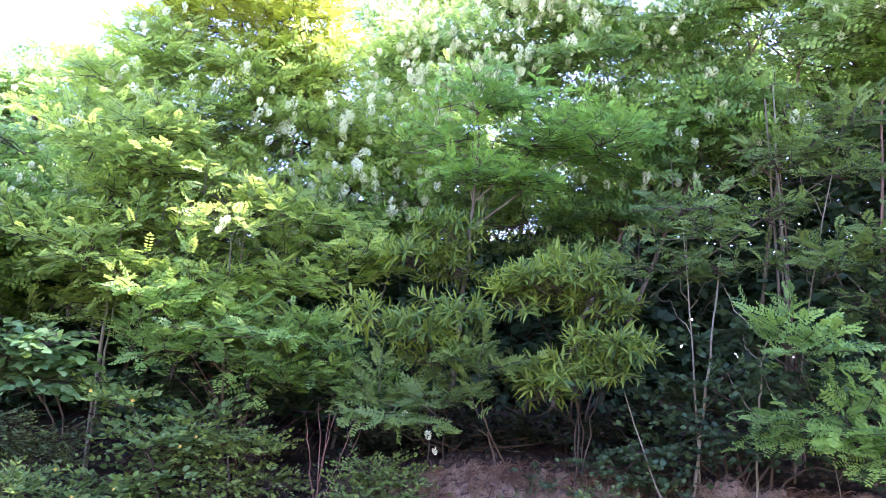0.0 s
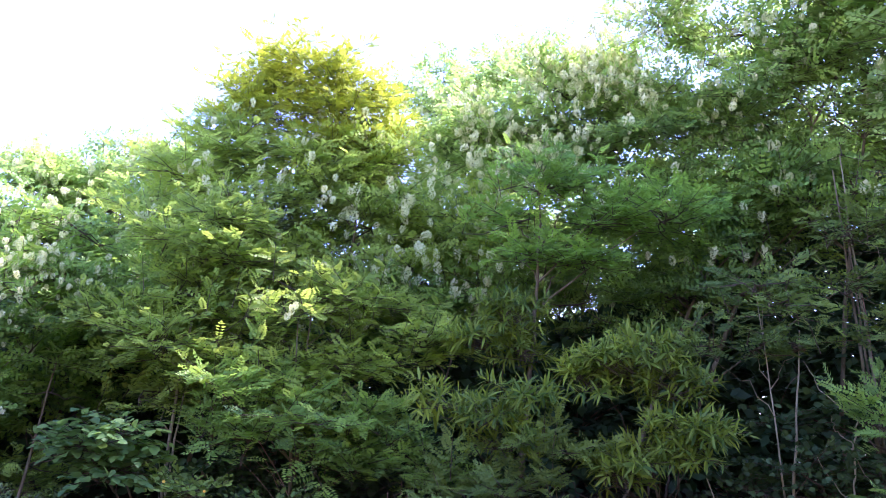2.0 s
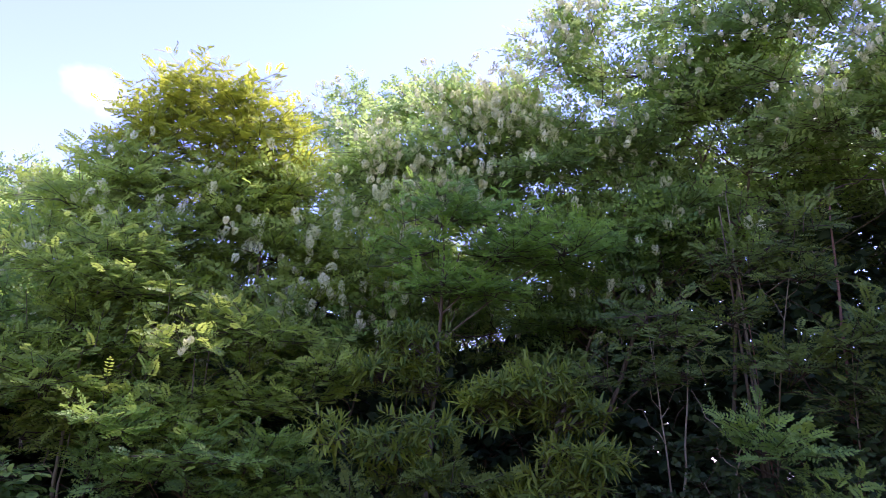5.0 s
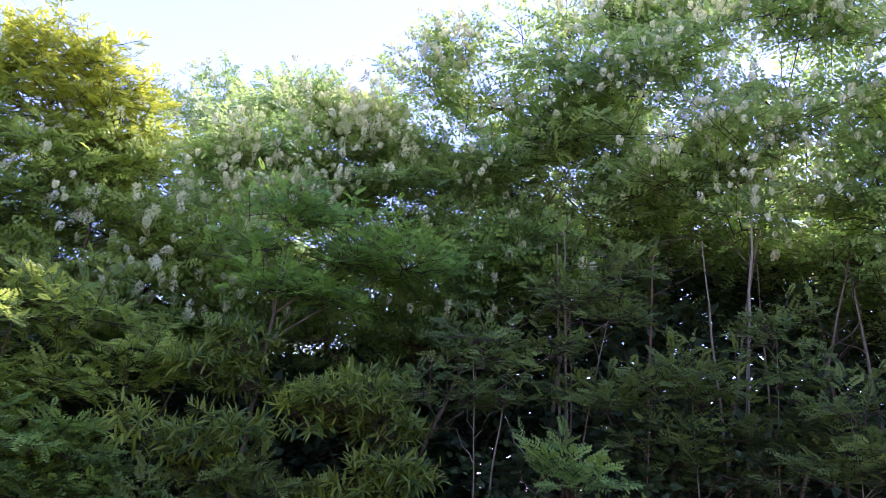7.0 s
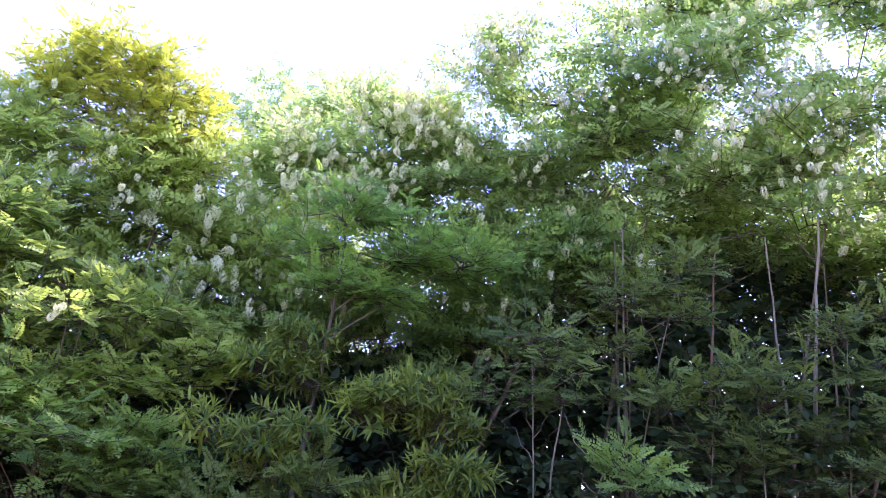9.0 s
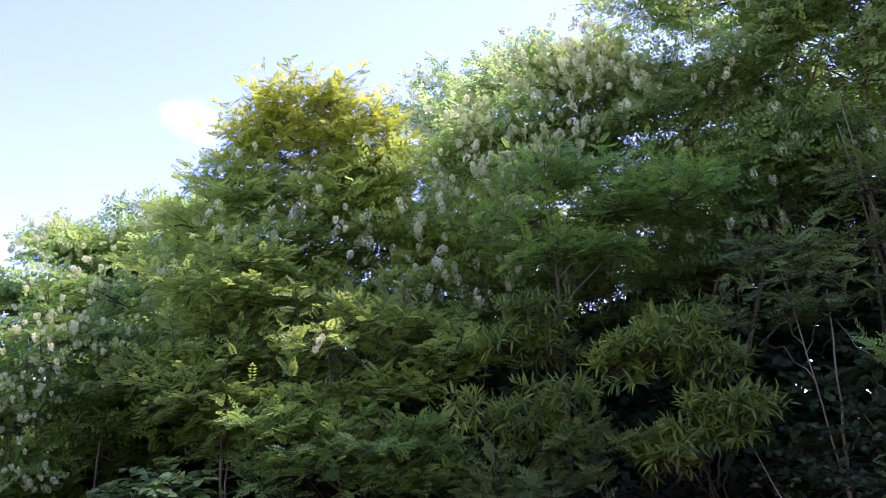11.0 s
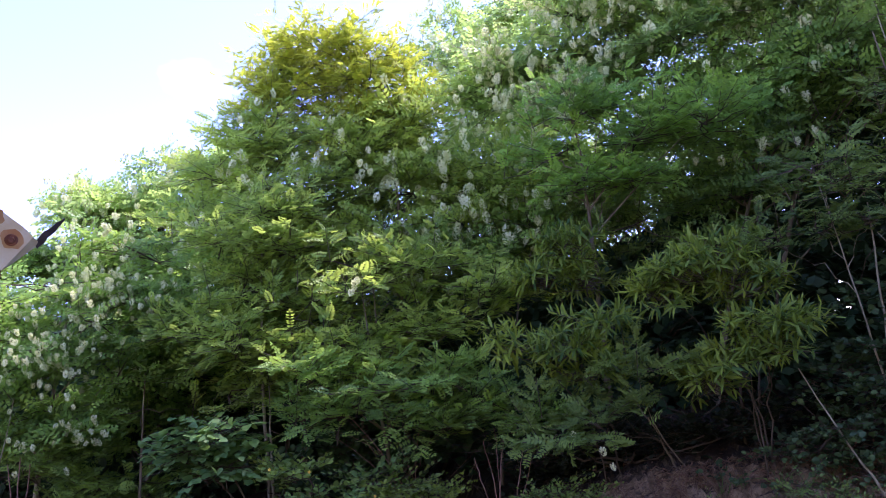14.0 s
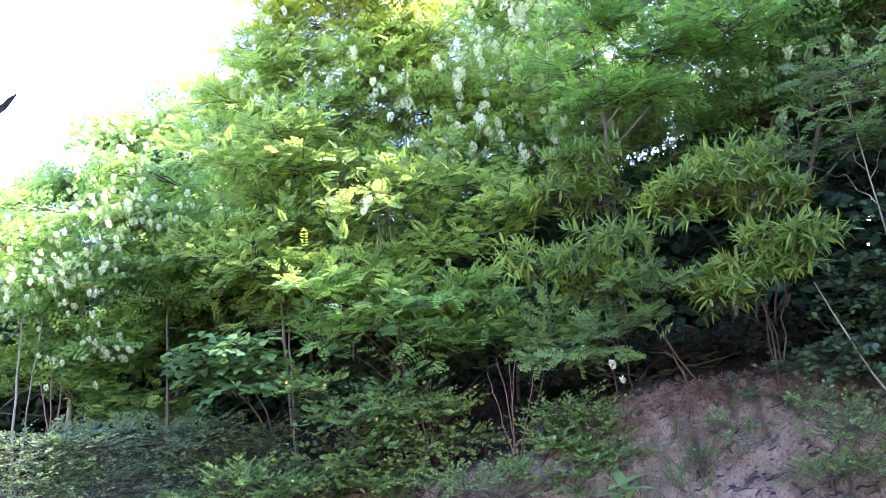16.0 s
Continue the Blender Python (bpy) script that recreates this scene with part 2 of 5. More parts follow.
def bend(a, c, b, n, wob, gen):
    """a path from a over c to b, a little crooked"""
    a, c, b = (np.asarray(p, float) for p in (a, c, b))
    s = np.linspace(0, 1, n)[:, None]
    p = a * (1 - s) ** 2 + 2 * c * s * (1 - s) + b * s ** 2
    p[1:-1] += gen.normal(0, wob, (n - 2, 3))
    return p


def thing(name, at, label, category, group=""):
    ob = new(name)
    ob.location = at
    ob.empty_display_size = 0.1
    return tagged(ob, label, category, group)


def part(name, me, parent, label=""):
    ob = new(name, me)
    ob.parent = parent
    return tagged(ob, label)


# ---- leaf shapes: x along the leaf, y across, z up; length 1 ----
def oval(width, fold=0.12, round_tip=0.6):
    v = np.array([[0, 0, 0], [0.3, width / 2, fold * width], [0.72, width / 2 * round_tip * 1.3, fold * width], [1, 0, -0.02],
                  [0.3, -width / 2, fold * width], [0.72, -width / 2 * round_tip * 1.3, fold * width]])
    return v, np.array([[0, 3, 2, 1], [0, 4, 5, 3]])


def rhomb(width):
    return np.array([[0, 0, 0], [0.5, width / 2, 0.03], [1, 0, 0], [0.5, -width / 2, 0.03]]), np.array([[0, 3, 2, 1]])


def pinnate(pairs, fine, droop, seed):
    """a locust leaf: leaflets in pairs on an arching stalk, and one at the end"""
    g = np.random.default_rng(seed)
    pile = Pile()
    lv, lq = oval(0.5) if fine else rhomb(0.66)
    def arch(x):
        return np.array([x * (1 - 0.15 * droop * x), 0, -droop * 0.45 * x * x])
    for k in range(pairs):
        x = 0.2 + 0.74 * k / (pairs - 1)
        size = (0.25 if pairs > 5 else 0.33) * (1 - 0.35 * abs(k / (pairs - 1) - 0.45)) * g.uniform(0.85, 1.1)
        for side in (1, -1):
            e1 = unit(np.array([0.38 + g.normal(0, 0.1), side, g.normal(-0.12, 0.16)]))
            e3 = unit(np.array([g.normal(0, 0.15), 0, 1]) - e1 * e1[2])
            e2 = np.cross(e3, e1)
            pile.add(arch(x) + size * (lv[:, :1] * e1 + lv[:, 1:2] * e2 + lv[:, 2:] * e3), lq)
    pile.add(arch(0.97) + 0.2 * lv * [1, 1, 1] + 0, lq)
    if not fine:
        return np.concatenate(pile.v), np.concatenate(pile.q)
    w = 0.008
    a, m, b = arch(0), arch(0.5), arch(1)
    pile.add([a + [0, w, 0], m + [0, w, 0], m - [0, w, 0], a - [0, w, 0], b + [0, w / 2, 0], b - [0, w / 2, 0]], [[0, 1, 2, 3], [1, 4, 5, 2]])
    return np.concatenate(pile.v), np.concatenate(pile.q)


FINE = [pinnate(7, True, d, k) for k, d in enumerate((0.25, 0.5, 0.8))]
FAR = [pinnate(4, False, d, k + 19) for k, d in enumerate((0.25, 0.5, 0.8))]
PLAIN = [pinnate(6, False, d, k + 9) for k, d in enumerate((0.25, 0.5, 0.8))]


def lay(pile, shapes, at, way, up, size, gen, age=None):
    """sets one of the shapes at every place"""
    pick = gen.integers(0, len(shapes), len(at))
    for k, (v, q) in enumerate(shapes):
        m = pick == k
        if not m.any():
            continue
        e1 = unit(way[m]); e2 = unit(np.cross(up[m], e1)); e3 = np.cross(e1, e2)
        s = size[m][:, None, None]
        w = at[m][:, None] + s * (v[None, :, :1] * e1[:, None] + v[None, :, 1:2] * e2[:, None] + v[None, :, 2:] * e3[:, None])
        n = m.sum()
        pile.add(w.reshape(-1, 3), (q[None] + (np.arange(n) * len(v))[:, None, None]).reshape(-1, 4), 0.0 if age is None else np.repeat(age[m], len(v)), np.repeat(gen.uniform(0, 1, n), len(v)))


def shoots_in(blobs, per, gen, rise=0.35, gate=0.0, bunch=6, trim=0.12):
    """origins and directions of leafy shoots in the clumps of a crown: flat tiers of shoots that fan outwards, with gaps between"""
    at, way, own = [], [], []
    for i, (x, y, z, rh, rv) in enumerate(blobs):
        n = max(2, int(per * (1.4 if gate else 1.0) * rh * rv / bunch + 0.5))
        d = unit(gen.normal(0, 1, (n, 3)))
        u = gen.uniform(0.03, 1, (n, 1)) ** 0.4
        a, b = max(0.12, rh - trim), max(0.06, rv - trim)
        c = np.array([x, y, z]) + d * u * [a, a, b]
        for q, o in zip(c, d):
            if gate and noise.noise(Vector(q) * 2.9) < -0.02 * gate:
                continue
            a = math.atan2(o[1], o[0]) + gen.normal(0, 0.3)
            fan = a + np.linspace(-1.5, 1.5, bunch) + gen.normal(0, 0.25, bunch)
            tilt = rise * 0.55 + 0.35 * o[2] + gen.normal(0, 0.16, bunch)
            w = unit(np.stack([np.cos(fan), np.sin(fan), tilt], 1))
            at.append(q + w * gen.uniform(0, 0.1, (bunch, 1)) + gen.normal(0, 0.025, (bunch, 3)))
            way.append(w)
            own += [i] * bunch
    if not at:
        return np.zeros((0, 3)), np.zeros((0, 3)), np.zeros(0, int)
    return np.concatenate(at), np.concatenate(way), np.array(own)


# leaves at the edge of the wood turn their faces to the open yard
OPEN = np.array([0.0, -1.0, 0.0])


def leaves_on(at, way, length, step, size, gen, spread=0.9, lift=0.1, flat=0.2, face=0.4, whorl=False, turn=0.6):
    """leaf origins along shoots, left and right by turns, tilted outwards to the light; whorl: all round the shoot's end"""
    o, w, u, s, y = [], [], [], [], []
    up = np.array([0, 0, 1.0])
    m = max(2, int(length / step))
    side = unit(np.cross(way, up))
    level = unit(way * [1, 1, 0.0])
    other = np.cross(side, way)
    # all shoots of one spray share an age; a few sprays are fresh and light
    vigour = np.repeat(gen.uniform(0, 1, len(at) // 6 + 1) ** 1.1, 6)[:len(at)]
    for j in range(m):
        f = (j + 0.4) / m
        if whorl:
            f = 0.15 + 0.85 * f
        ln = length * gen.uniform(0.75, 1.15, (len(at), 1))
        o.append(at + way * ln * f - up * 0.14 * ln * f * f)
        if whorl:
            a = j * 2.4 + gen.uniform(0, 0.8, (len(at), 1))
            ray = side * np.cos(a) + other * np.sin(a)
            w.append(unit(way * (0.3 + 0.5 * f) + ray * 0.85 + up * lift + gen.normal(0, 0.2, at.shape)))
            u.append(unit(up + level * 0.4 + OPEN * 0.2 + ray * 0.3 + gen.normal(0, flat, at.shape)))
        else:
            sg = 1 if j % 2 else -1
            w.append(unit(way * (0.35 + 0.7 * f) + sg * side * spread * (1.1 - 0.5 * f) + up * lift + gen.normal(0, 0.28, at.shape)))
            u.append(unit(up + level * face * 0.5 + OPEN * turn + gen.normal(0, flat + 0.12, at.shape)))
        s.append(size * (1 - 0.45 * f ** 3) * gen.uniform(0.75, 1.15, len(at)))
        y.append((0.3 + 0.7 * f ** 1.5) * vigour)
    return np.concatenate(o), np.concatenate(w), np.concatenate(u), np.concatenate(s), np.concatenate(y)


# ---- blossom: a hanging bunch of small pea flowers ----
RACEME_DATA = {}


def raceme_mesh(k):
    g = np.random.default_rng(40 + k)
    pile = Pile()
    n = 30
    long = (0.10, 0.125, 0.085, 0.11, 0.095)[k]
    for j in range(n):
        f = j / (n - 1)
        r = 0.034 * math.sin(math.pi * (0.18 + 0.72 * f)) ** 0.8 + 0.002
        a = j * 2.4 + g.normal(0, 0.25)
        p = np.array([r * math.cos(a), r * math.sin(a), -0.012 - long * f])
        out = unit(np.array([math.cos(a), math.sin(a), -0.5]) + g.normal(0, 0.2, 3))
        e2 = unit(np.cross(out, [0, 0, 1])); e3 = np.cross(e2, out)
        s = 0.034 * (1 - 0.3 * f) * g.uniform(0.85, 1.15)
        # the upright banner, broad and facing outwards, and the keel below it
        pile.add([p - e3 * s * .45, p + e2 * s * .55 + out * s * .12, p + e3 * s * .55 + out * s * .25, p - e2 * s * .55 + out * s * .12], [[0, 1, 2, 3]])
        pile.add([p - out * s * .2, p - e3 * s * .6 + e2 * s * .25, p + out * s * .7 - e3 * s * .3, p - e3 * s * .5 - e2 * s * .25], [[0, 1, 2, 3]])
    me = pile.mesh("raceme", M_FLOWER)
    RACEME_DATA[me.name] = (np.concatenate(pile.v), np.concatenate(pile.q))
    return me


RACEMES = [raceme_mesh(k) for k in range(5)]


def ground_z(x, y):
    """the yard, a cut bank about a metre high, and the wood's floor rising gently behind"""
    s = y + 0.42 * max(0.0, x - 1.5) + 0.12 * max(0.0, -x - 2.0)
    def ease(v):
        v = min(1.0, max(0.0, v))
        return v * v * (3 - 2 * v)
    top = 0.4 + 0.42 * ease((x + 1.2) / 1.8)
    return top * ease((s - 4.6) / 1.05) + 0.14 * min(4.0, max(0.0, s - 5.7))


def grounded(base, sink=0.04):
    return np.array([base[0], base[1], ground_z(*base) - sink])


# ================= ground =================
def build_ground():
    g = np.random.default_rng(3)
    far = np.array([700.0, 300, 120, 60, 30, 18, 12])
    xs = np.concatenate([-far, np.arange(-8, -3.5, 0.25), np.arange(-3.5, 4.5, 0.03), np.arange(4.5, 8.01, 0.25), far[::-1]])
    ys = np.concatenate([-far, np.arange(-8, 3.5, 0.5), np.arange(3.5, 4.2, 0.1), np.arange(4.2, 4.5, 0.05), np.arange(4.5, 5.8, 0.021), np.arange(5.8, 6.2, 0.06), np.arange(6.2, 7.5, 0.12), np.arange(7.5, 11.9, 0.3), far[::-1]])
    v = np.empty((len(ys), len(xs), 3))
    for j, y in enumerate(ys):
        for i, x in enumerate(xs):
            z = ground_z(x, y)
            if abs(x) <= 8 and 3.5 <= y <= 11:
                rough = 0.25 + 0.9 * min(1, max(0, ground_z(x, y + 0.12) - ground_z(x, y - 0.12)) / 0.15)
                p = Vector((x * 1.4, y * 1.4, z))
                z += rough * (0.09 * noise.noise(p * 1.3) + 0.06 * noise.noise(p * 4) + 0.045 * noise.noise(p * 9) + 0.03 * noise.noise(p * 19) - 0.03 * abs(noise.noise(p * 6 + Vector((5, 1, 2)))))
                gully = noise.noise(Vector((x * 2.6, 3.3, 0)))
                z -= rough * 0.12 * max(0, gully - 0.15)
                z -= rough * (0.09 * max(0, noise.noise(Vector((x * 6, y * 0.9, 7.1))) - 0.05) + 0.035 * abs(noise.noise(Vector((x * 15, y * 2.2, 2.4)))))
                crack = abs(noise.noise(Vector((x * 3.4, y * 1.1 + 0.4 * noise.noise(Vector((x * 5, y * 5, 0))), 4.2))))
                z -= max(0.0, rough - 0.3) * 0.15 * max(0.0, 1 - crack / 0.07)
            v[j, i] = (x, y, z)
    n = len(xs)
    a = (np.arange(len(ys) - 1)[:, None] * n + np.arange(n - 1)[None]).ravel()
    ob = new("ground", quad_mesh("ground", v, np.stack([a, a + 1, a + n + 1, a + n], -1), M_GROUND, True))
    tagged(ob, "sandy eroded earth bank below a leaf-littered wood floor", "ground", kind="structure")


build_ground()


# ================= trees =================
def locust(name, base, blobs, mat, label, per=60, leaf=0.24, length=0.5, step=0.055, fine=0, bunches=0, trunk=0.05,
           bark=None, stems=1, gate=2.0, seed=1, group="locust trees", category="tree", bunch_low=0.0, swell=1.3, extra=0, leaders=2, face=0.6, rise=0.35, bloom=(0.58, 0.95), turn=0.8):
    g = np.random.default_rng(seed)
    foot = grounded(base)
    root = thing(name, foot, label, category, group)
    bl = sorted(blobs, key=lambda b: -b[2])
    top, mean = np.array(bl[0][:3]), np.mean([b[:3] for b in blobs], axis=0)
    bark = bark or M_BARK
    paths = []
    for k in range(stems):
        goal = top if k == 0 else np.array(bl[k % len(bl)][:3])
        start = foot + (g.normal(0, 0.07, 3) * [1, 1, 0] if k else 0)
        mid = np.array([start[0] * .55 + mean[0] * .45, start[1] * .55 + mean[1] * .45, (start[2] + goal[2]) / 2])
        p = bend(start, mid, goal, 12, 0.3 * trunk, g)
        r = trunk * (1 if k == 0 else 0.7)
        v, q = tube(p, np.linspace(r, r * 0.22, 12), 8)
        paths.append(p)
        part("trunk", quad_mesh("trunk", v - foot, q, bark, True), root)
    for i, b in enumerate(bl[1:]):
        c = np.array(b[:3])
        p = paths[i % stems]
        away = np.linalg.norm(p[:, :2] - c[:2], axis=1)
        want = c[2] - 0.15 - 0.6 * away
        k = int(np.argmin(np.abs(p[:, 2] - want))); k = min(max(k, 3), 10)
        mid = (p[k] + c) / 2 + [0, 0, 0.12]
        v, q = tube(bend(p[k], mid, c, 8, 0.02, g), np.linspace(trunk * 0.34, trunk * 0.1, 8), 5)
        part("limb", quad_mesh("limb", v - foot, q, bark, True), root)
    at, way, own = shoots_in([(x, y, z, a * swell, b * swell) for x, y, z, a, b in blobs], per * 0.85, g, rise=rise, gate=gate, trim=0.28)
    cut = np.quantile([b[2] for b in blobs], 0.6)
    for i, b in enumerate(blobs):
        n = leaders if b[2] >= cut else leaders // 2
        if n:
            p = np.array(b[:3]) + g.normal(0, 0.45, (n, 3)) * [b[3], b[3], 0.2] + [0, 0, b[4] * 0.1]
            at = np.concatenate([at, p]); own = np.append(own, [i] * n)
            way = np.concatenate([way, unit(g.normal(0, 0.25, (n, 3)) + [0, 0, 1])])
    twigs = Pile()
    for a, w, i in zip(at, way, own):
        twigs.add(*tube([a, a + w * length * 0.95 - [0, 0, 0.12 * length]], [0.004, 0.0015], 3))
        if g.random() < 0.25:
            c = np.array(blobs[i][:3])
            twigs.add(*tube([c, (c + a) / 2 + g.normal(0, 0.04, 3), a], [0.008, 0.006, 0.004], 3))
    part("branchwork", twigs.mesh("branchwork", M_TWIG, foot), root)["kind"] = "stuff"
    crown = Pile()
    o, w, u, s, y = leaves_on(at, way, length, step, leaf, g, face=face, turn=turn)
    lay(crown, (FAR, PLAIN, FINE)[fine], o, w, u, s, g, y)
    part("crown", crown.mesh("crown", mat, foot), root)
    if bunches:
        front = [k for k in range(len(at)) if at[k][1] <= blobs[own[k]][1] - 0.1 * blobs[own[k]][3] and way[k][1] < 0.25 and at[k][2] >= bunch_low]
        made, rest = 0, Pile()
        while made < bunches + extra and front:
            k = front[g.integers(len(front))]
            # bunches crowd together on some boughs and are rare on others
            if noise.noise(Vector(at[k]) * 1.9) < 0.02 and g.random() < 0.72:
                continue
            for _ in range(g.integers(1, 4)):
                p = at[k] + way[k] * length * g.uniform(0.25, 1.0) + g.normal(0, 0.09, 3) - [0, 0.06, 0.03]
                turn = Euler((g.normal(0, 0.25), g.normal(0, 0.25), g.uniform(0, 6.28)))
                size = g.uniform(*bloom)
                which = RACEMES[g.integers(5)]
                made += 1
                if made > bunches:
                    v, q = RACEME_DATA[which.name]
                    rest.add((v * size) @ np.array(turn.to_matrix()).T + p, q)
                    continue
                ob = part("raceme", which, root)
                ob.location, ob.rotation_euler, ob.scale = Vector(p - foot), turn, (size, size, size)
        if rest.n:
            part("blossom", rest.mesh("blossom", M_FLOWER, foot), root)["kind"] = "stuff"
    return root


# tall back row
locust("locust_tree", (-2.27, 8.47), [(-1.88, 6.9, 5.09, 0.49, 0.31), (-2.38, 6.8, 4.99, 0.31, 0.21), (-1.55, 7.13, 4.77, 0.59, 0.37), (-2.16, 7.05, 4.63, 0.56, 0.34), (-1.29, 7.27, 4.58, 0.37, 0.28), (-1.86, 7.22, 4.41, 0.56, 0.25)], M_YELLOW, "tall locust tree with golden sunlit crown above the thicket", per=265, leaf=0.22, fine=1, trunk=0.042, gate=0.0, seed=11, bunches=14)
locust("locust_tree", (-2.8, 7.93), [(-2.48, 6.8, 4.14, 0.47, 0.36), (-1.72, 7.04, 4.08, 0.59, 0.36), (-2.89, 6.74, 3.89, 0.42, 0.36), (-2.23, 7.03, 3.74, 0.65, 0.42), (-2.66, 6.97, 3.49, 0.47, 0.3), (-3.21, 6.73, 3.53, 0.36, 0.3)], M_FRESH, "green lower crown of the golden locust, built as its own tree", per=210, leaf=0.21, fine=1, trunk=0.036, gate=0.0, seed=26, bunches=40)
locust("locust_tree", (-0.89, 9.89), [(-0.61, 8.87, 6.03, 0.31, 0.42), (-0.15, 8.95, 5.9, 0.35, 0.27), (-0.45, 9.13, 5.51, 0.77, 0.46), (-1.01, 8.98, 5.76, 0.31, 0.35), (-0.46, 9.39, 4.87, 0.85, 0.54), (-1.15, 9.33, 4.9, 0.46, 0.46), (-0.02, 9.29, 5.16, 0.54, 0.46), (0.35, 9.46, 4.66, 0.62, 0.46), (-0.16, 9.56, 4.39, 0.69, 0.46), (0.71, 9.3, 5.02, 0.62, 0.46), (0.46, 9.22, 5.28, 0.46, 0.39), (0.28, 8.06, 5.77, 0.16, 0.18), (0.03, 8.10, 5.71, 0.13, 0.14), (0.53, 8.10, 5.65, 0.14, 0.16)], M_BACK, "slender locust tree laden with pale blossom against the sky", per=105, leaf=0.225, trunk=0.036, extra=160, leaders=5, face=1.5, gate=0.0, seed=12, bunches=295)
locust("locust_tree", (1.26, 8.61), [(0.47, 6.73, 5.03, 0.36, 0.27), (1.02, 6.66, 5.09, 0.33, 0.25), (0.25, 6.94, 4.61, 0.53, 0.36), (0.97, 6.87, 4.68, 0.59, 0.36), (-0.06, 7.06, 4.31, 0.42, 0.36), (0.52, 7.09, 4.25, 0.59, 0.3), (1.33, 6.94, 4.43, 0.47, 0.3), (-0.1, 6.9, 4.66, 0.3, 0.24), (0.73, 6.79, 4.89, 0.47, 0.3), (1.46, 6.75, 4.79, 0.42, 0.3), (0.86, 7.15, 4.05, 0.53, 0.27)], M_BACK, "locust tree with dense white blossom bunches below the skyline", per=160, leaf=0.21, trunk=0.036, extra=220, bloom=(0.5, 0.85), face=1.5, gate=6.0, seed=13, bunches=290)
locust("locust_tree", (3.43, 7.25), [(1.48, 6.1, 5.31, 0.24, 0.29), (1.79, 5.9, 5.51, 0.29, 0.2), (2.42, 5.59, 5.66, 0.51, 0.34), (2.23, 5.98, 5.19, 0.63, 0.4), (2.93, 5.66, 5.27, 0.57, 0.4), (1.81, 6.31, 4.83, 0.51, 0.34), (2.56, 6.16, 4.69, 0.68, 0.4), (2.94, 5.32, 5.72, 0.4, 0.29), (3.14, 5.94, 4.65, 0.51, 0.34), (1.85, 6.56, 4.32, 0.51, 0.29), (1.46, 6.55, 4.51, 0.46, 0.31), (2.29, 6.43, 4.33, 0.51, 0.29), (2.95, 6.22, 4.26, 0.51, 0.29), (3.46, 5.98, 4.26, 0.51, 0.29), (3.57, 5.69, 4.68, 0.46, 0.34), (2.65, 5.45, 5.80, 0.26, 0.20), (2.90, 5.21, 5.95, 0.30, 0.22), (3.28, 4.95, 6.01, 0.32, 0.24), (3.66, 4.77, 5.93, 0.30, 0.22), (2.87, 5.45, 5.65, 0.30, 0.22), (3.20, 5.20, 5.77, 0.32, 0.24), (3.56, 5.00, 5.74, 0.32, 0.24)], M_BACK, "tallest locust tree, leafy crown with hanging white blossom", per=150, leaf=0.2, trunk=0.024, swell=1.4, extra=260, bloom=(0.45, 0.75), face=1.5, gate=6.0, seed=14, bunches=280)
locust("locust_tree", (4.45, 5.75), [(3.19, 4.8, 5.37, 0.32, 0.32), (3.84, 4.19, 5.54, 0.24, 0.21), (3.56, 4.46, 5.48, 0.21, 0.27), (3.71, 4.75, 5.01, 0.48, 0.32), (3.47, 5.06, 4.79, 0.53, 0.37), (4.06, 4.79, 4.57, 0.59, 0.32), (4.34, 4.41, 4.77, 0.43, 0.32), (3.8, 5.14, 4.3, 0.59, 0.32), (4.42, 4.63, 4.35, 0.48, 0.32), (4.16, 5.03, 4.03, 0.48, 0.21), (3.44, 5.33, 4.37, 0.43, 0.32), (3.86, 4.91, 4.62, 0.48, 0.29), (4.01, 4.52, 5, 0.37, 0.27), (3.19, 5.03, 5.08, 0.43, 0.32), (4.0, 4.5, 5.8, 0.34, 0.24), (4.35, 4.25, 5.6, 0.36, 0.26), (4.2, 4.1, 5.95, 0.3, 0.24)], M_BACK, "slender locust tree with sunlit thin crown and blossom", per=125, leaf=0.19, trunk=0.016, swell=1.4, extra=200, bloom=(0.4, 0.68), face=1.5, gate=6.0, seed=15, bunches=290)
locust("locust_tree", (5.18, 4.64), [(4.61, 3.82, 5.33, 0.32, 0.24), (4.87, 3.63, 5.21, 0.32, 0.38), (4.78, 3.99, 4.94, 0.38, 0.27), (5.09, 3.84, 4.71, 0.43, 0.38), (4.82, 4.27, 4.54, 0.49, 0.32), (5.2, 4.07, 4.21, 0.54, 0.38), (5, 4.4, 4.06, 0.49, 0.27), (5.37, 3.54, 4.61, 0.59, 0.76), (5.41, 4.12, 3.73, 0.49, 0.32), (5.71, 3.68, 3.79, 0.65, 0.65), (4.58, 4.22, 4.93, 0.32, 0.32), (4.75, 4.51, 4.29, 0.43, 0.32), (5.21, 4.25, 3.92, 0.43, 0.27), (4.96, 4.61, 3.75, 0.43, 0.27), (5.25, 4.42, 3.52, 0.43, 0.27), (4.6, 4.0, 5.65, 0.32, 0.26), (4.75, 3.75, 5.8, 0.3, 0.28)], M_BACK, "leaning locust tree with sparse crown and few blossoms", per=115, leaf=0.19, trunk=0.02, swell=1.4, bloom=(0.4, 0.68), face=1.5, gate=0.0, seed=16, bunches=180)
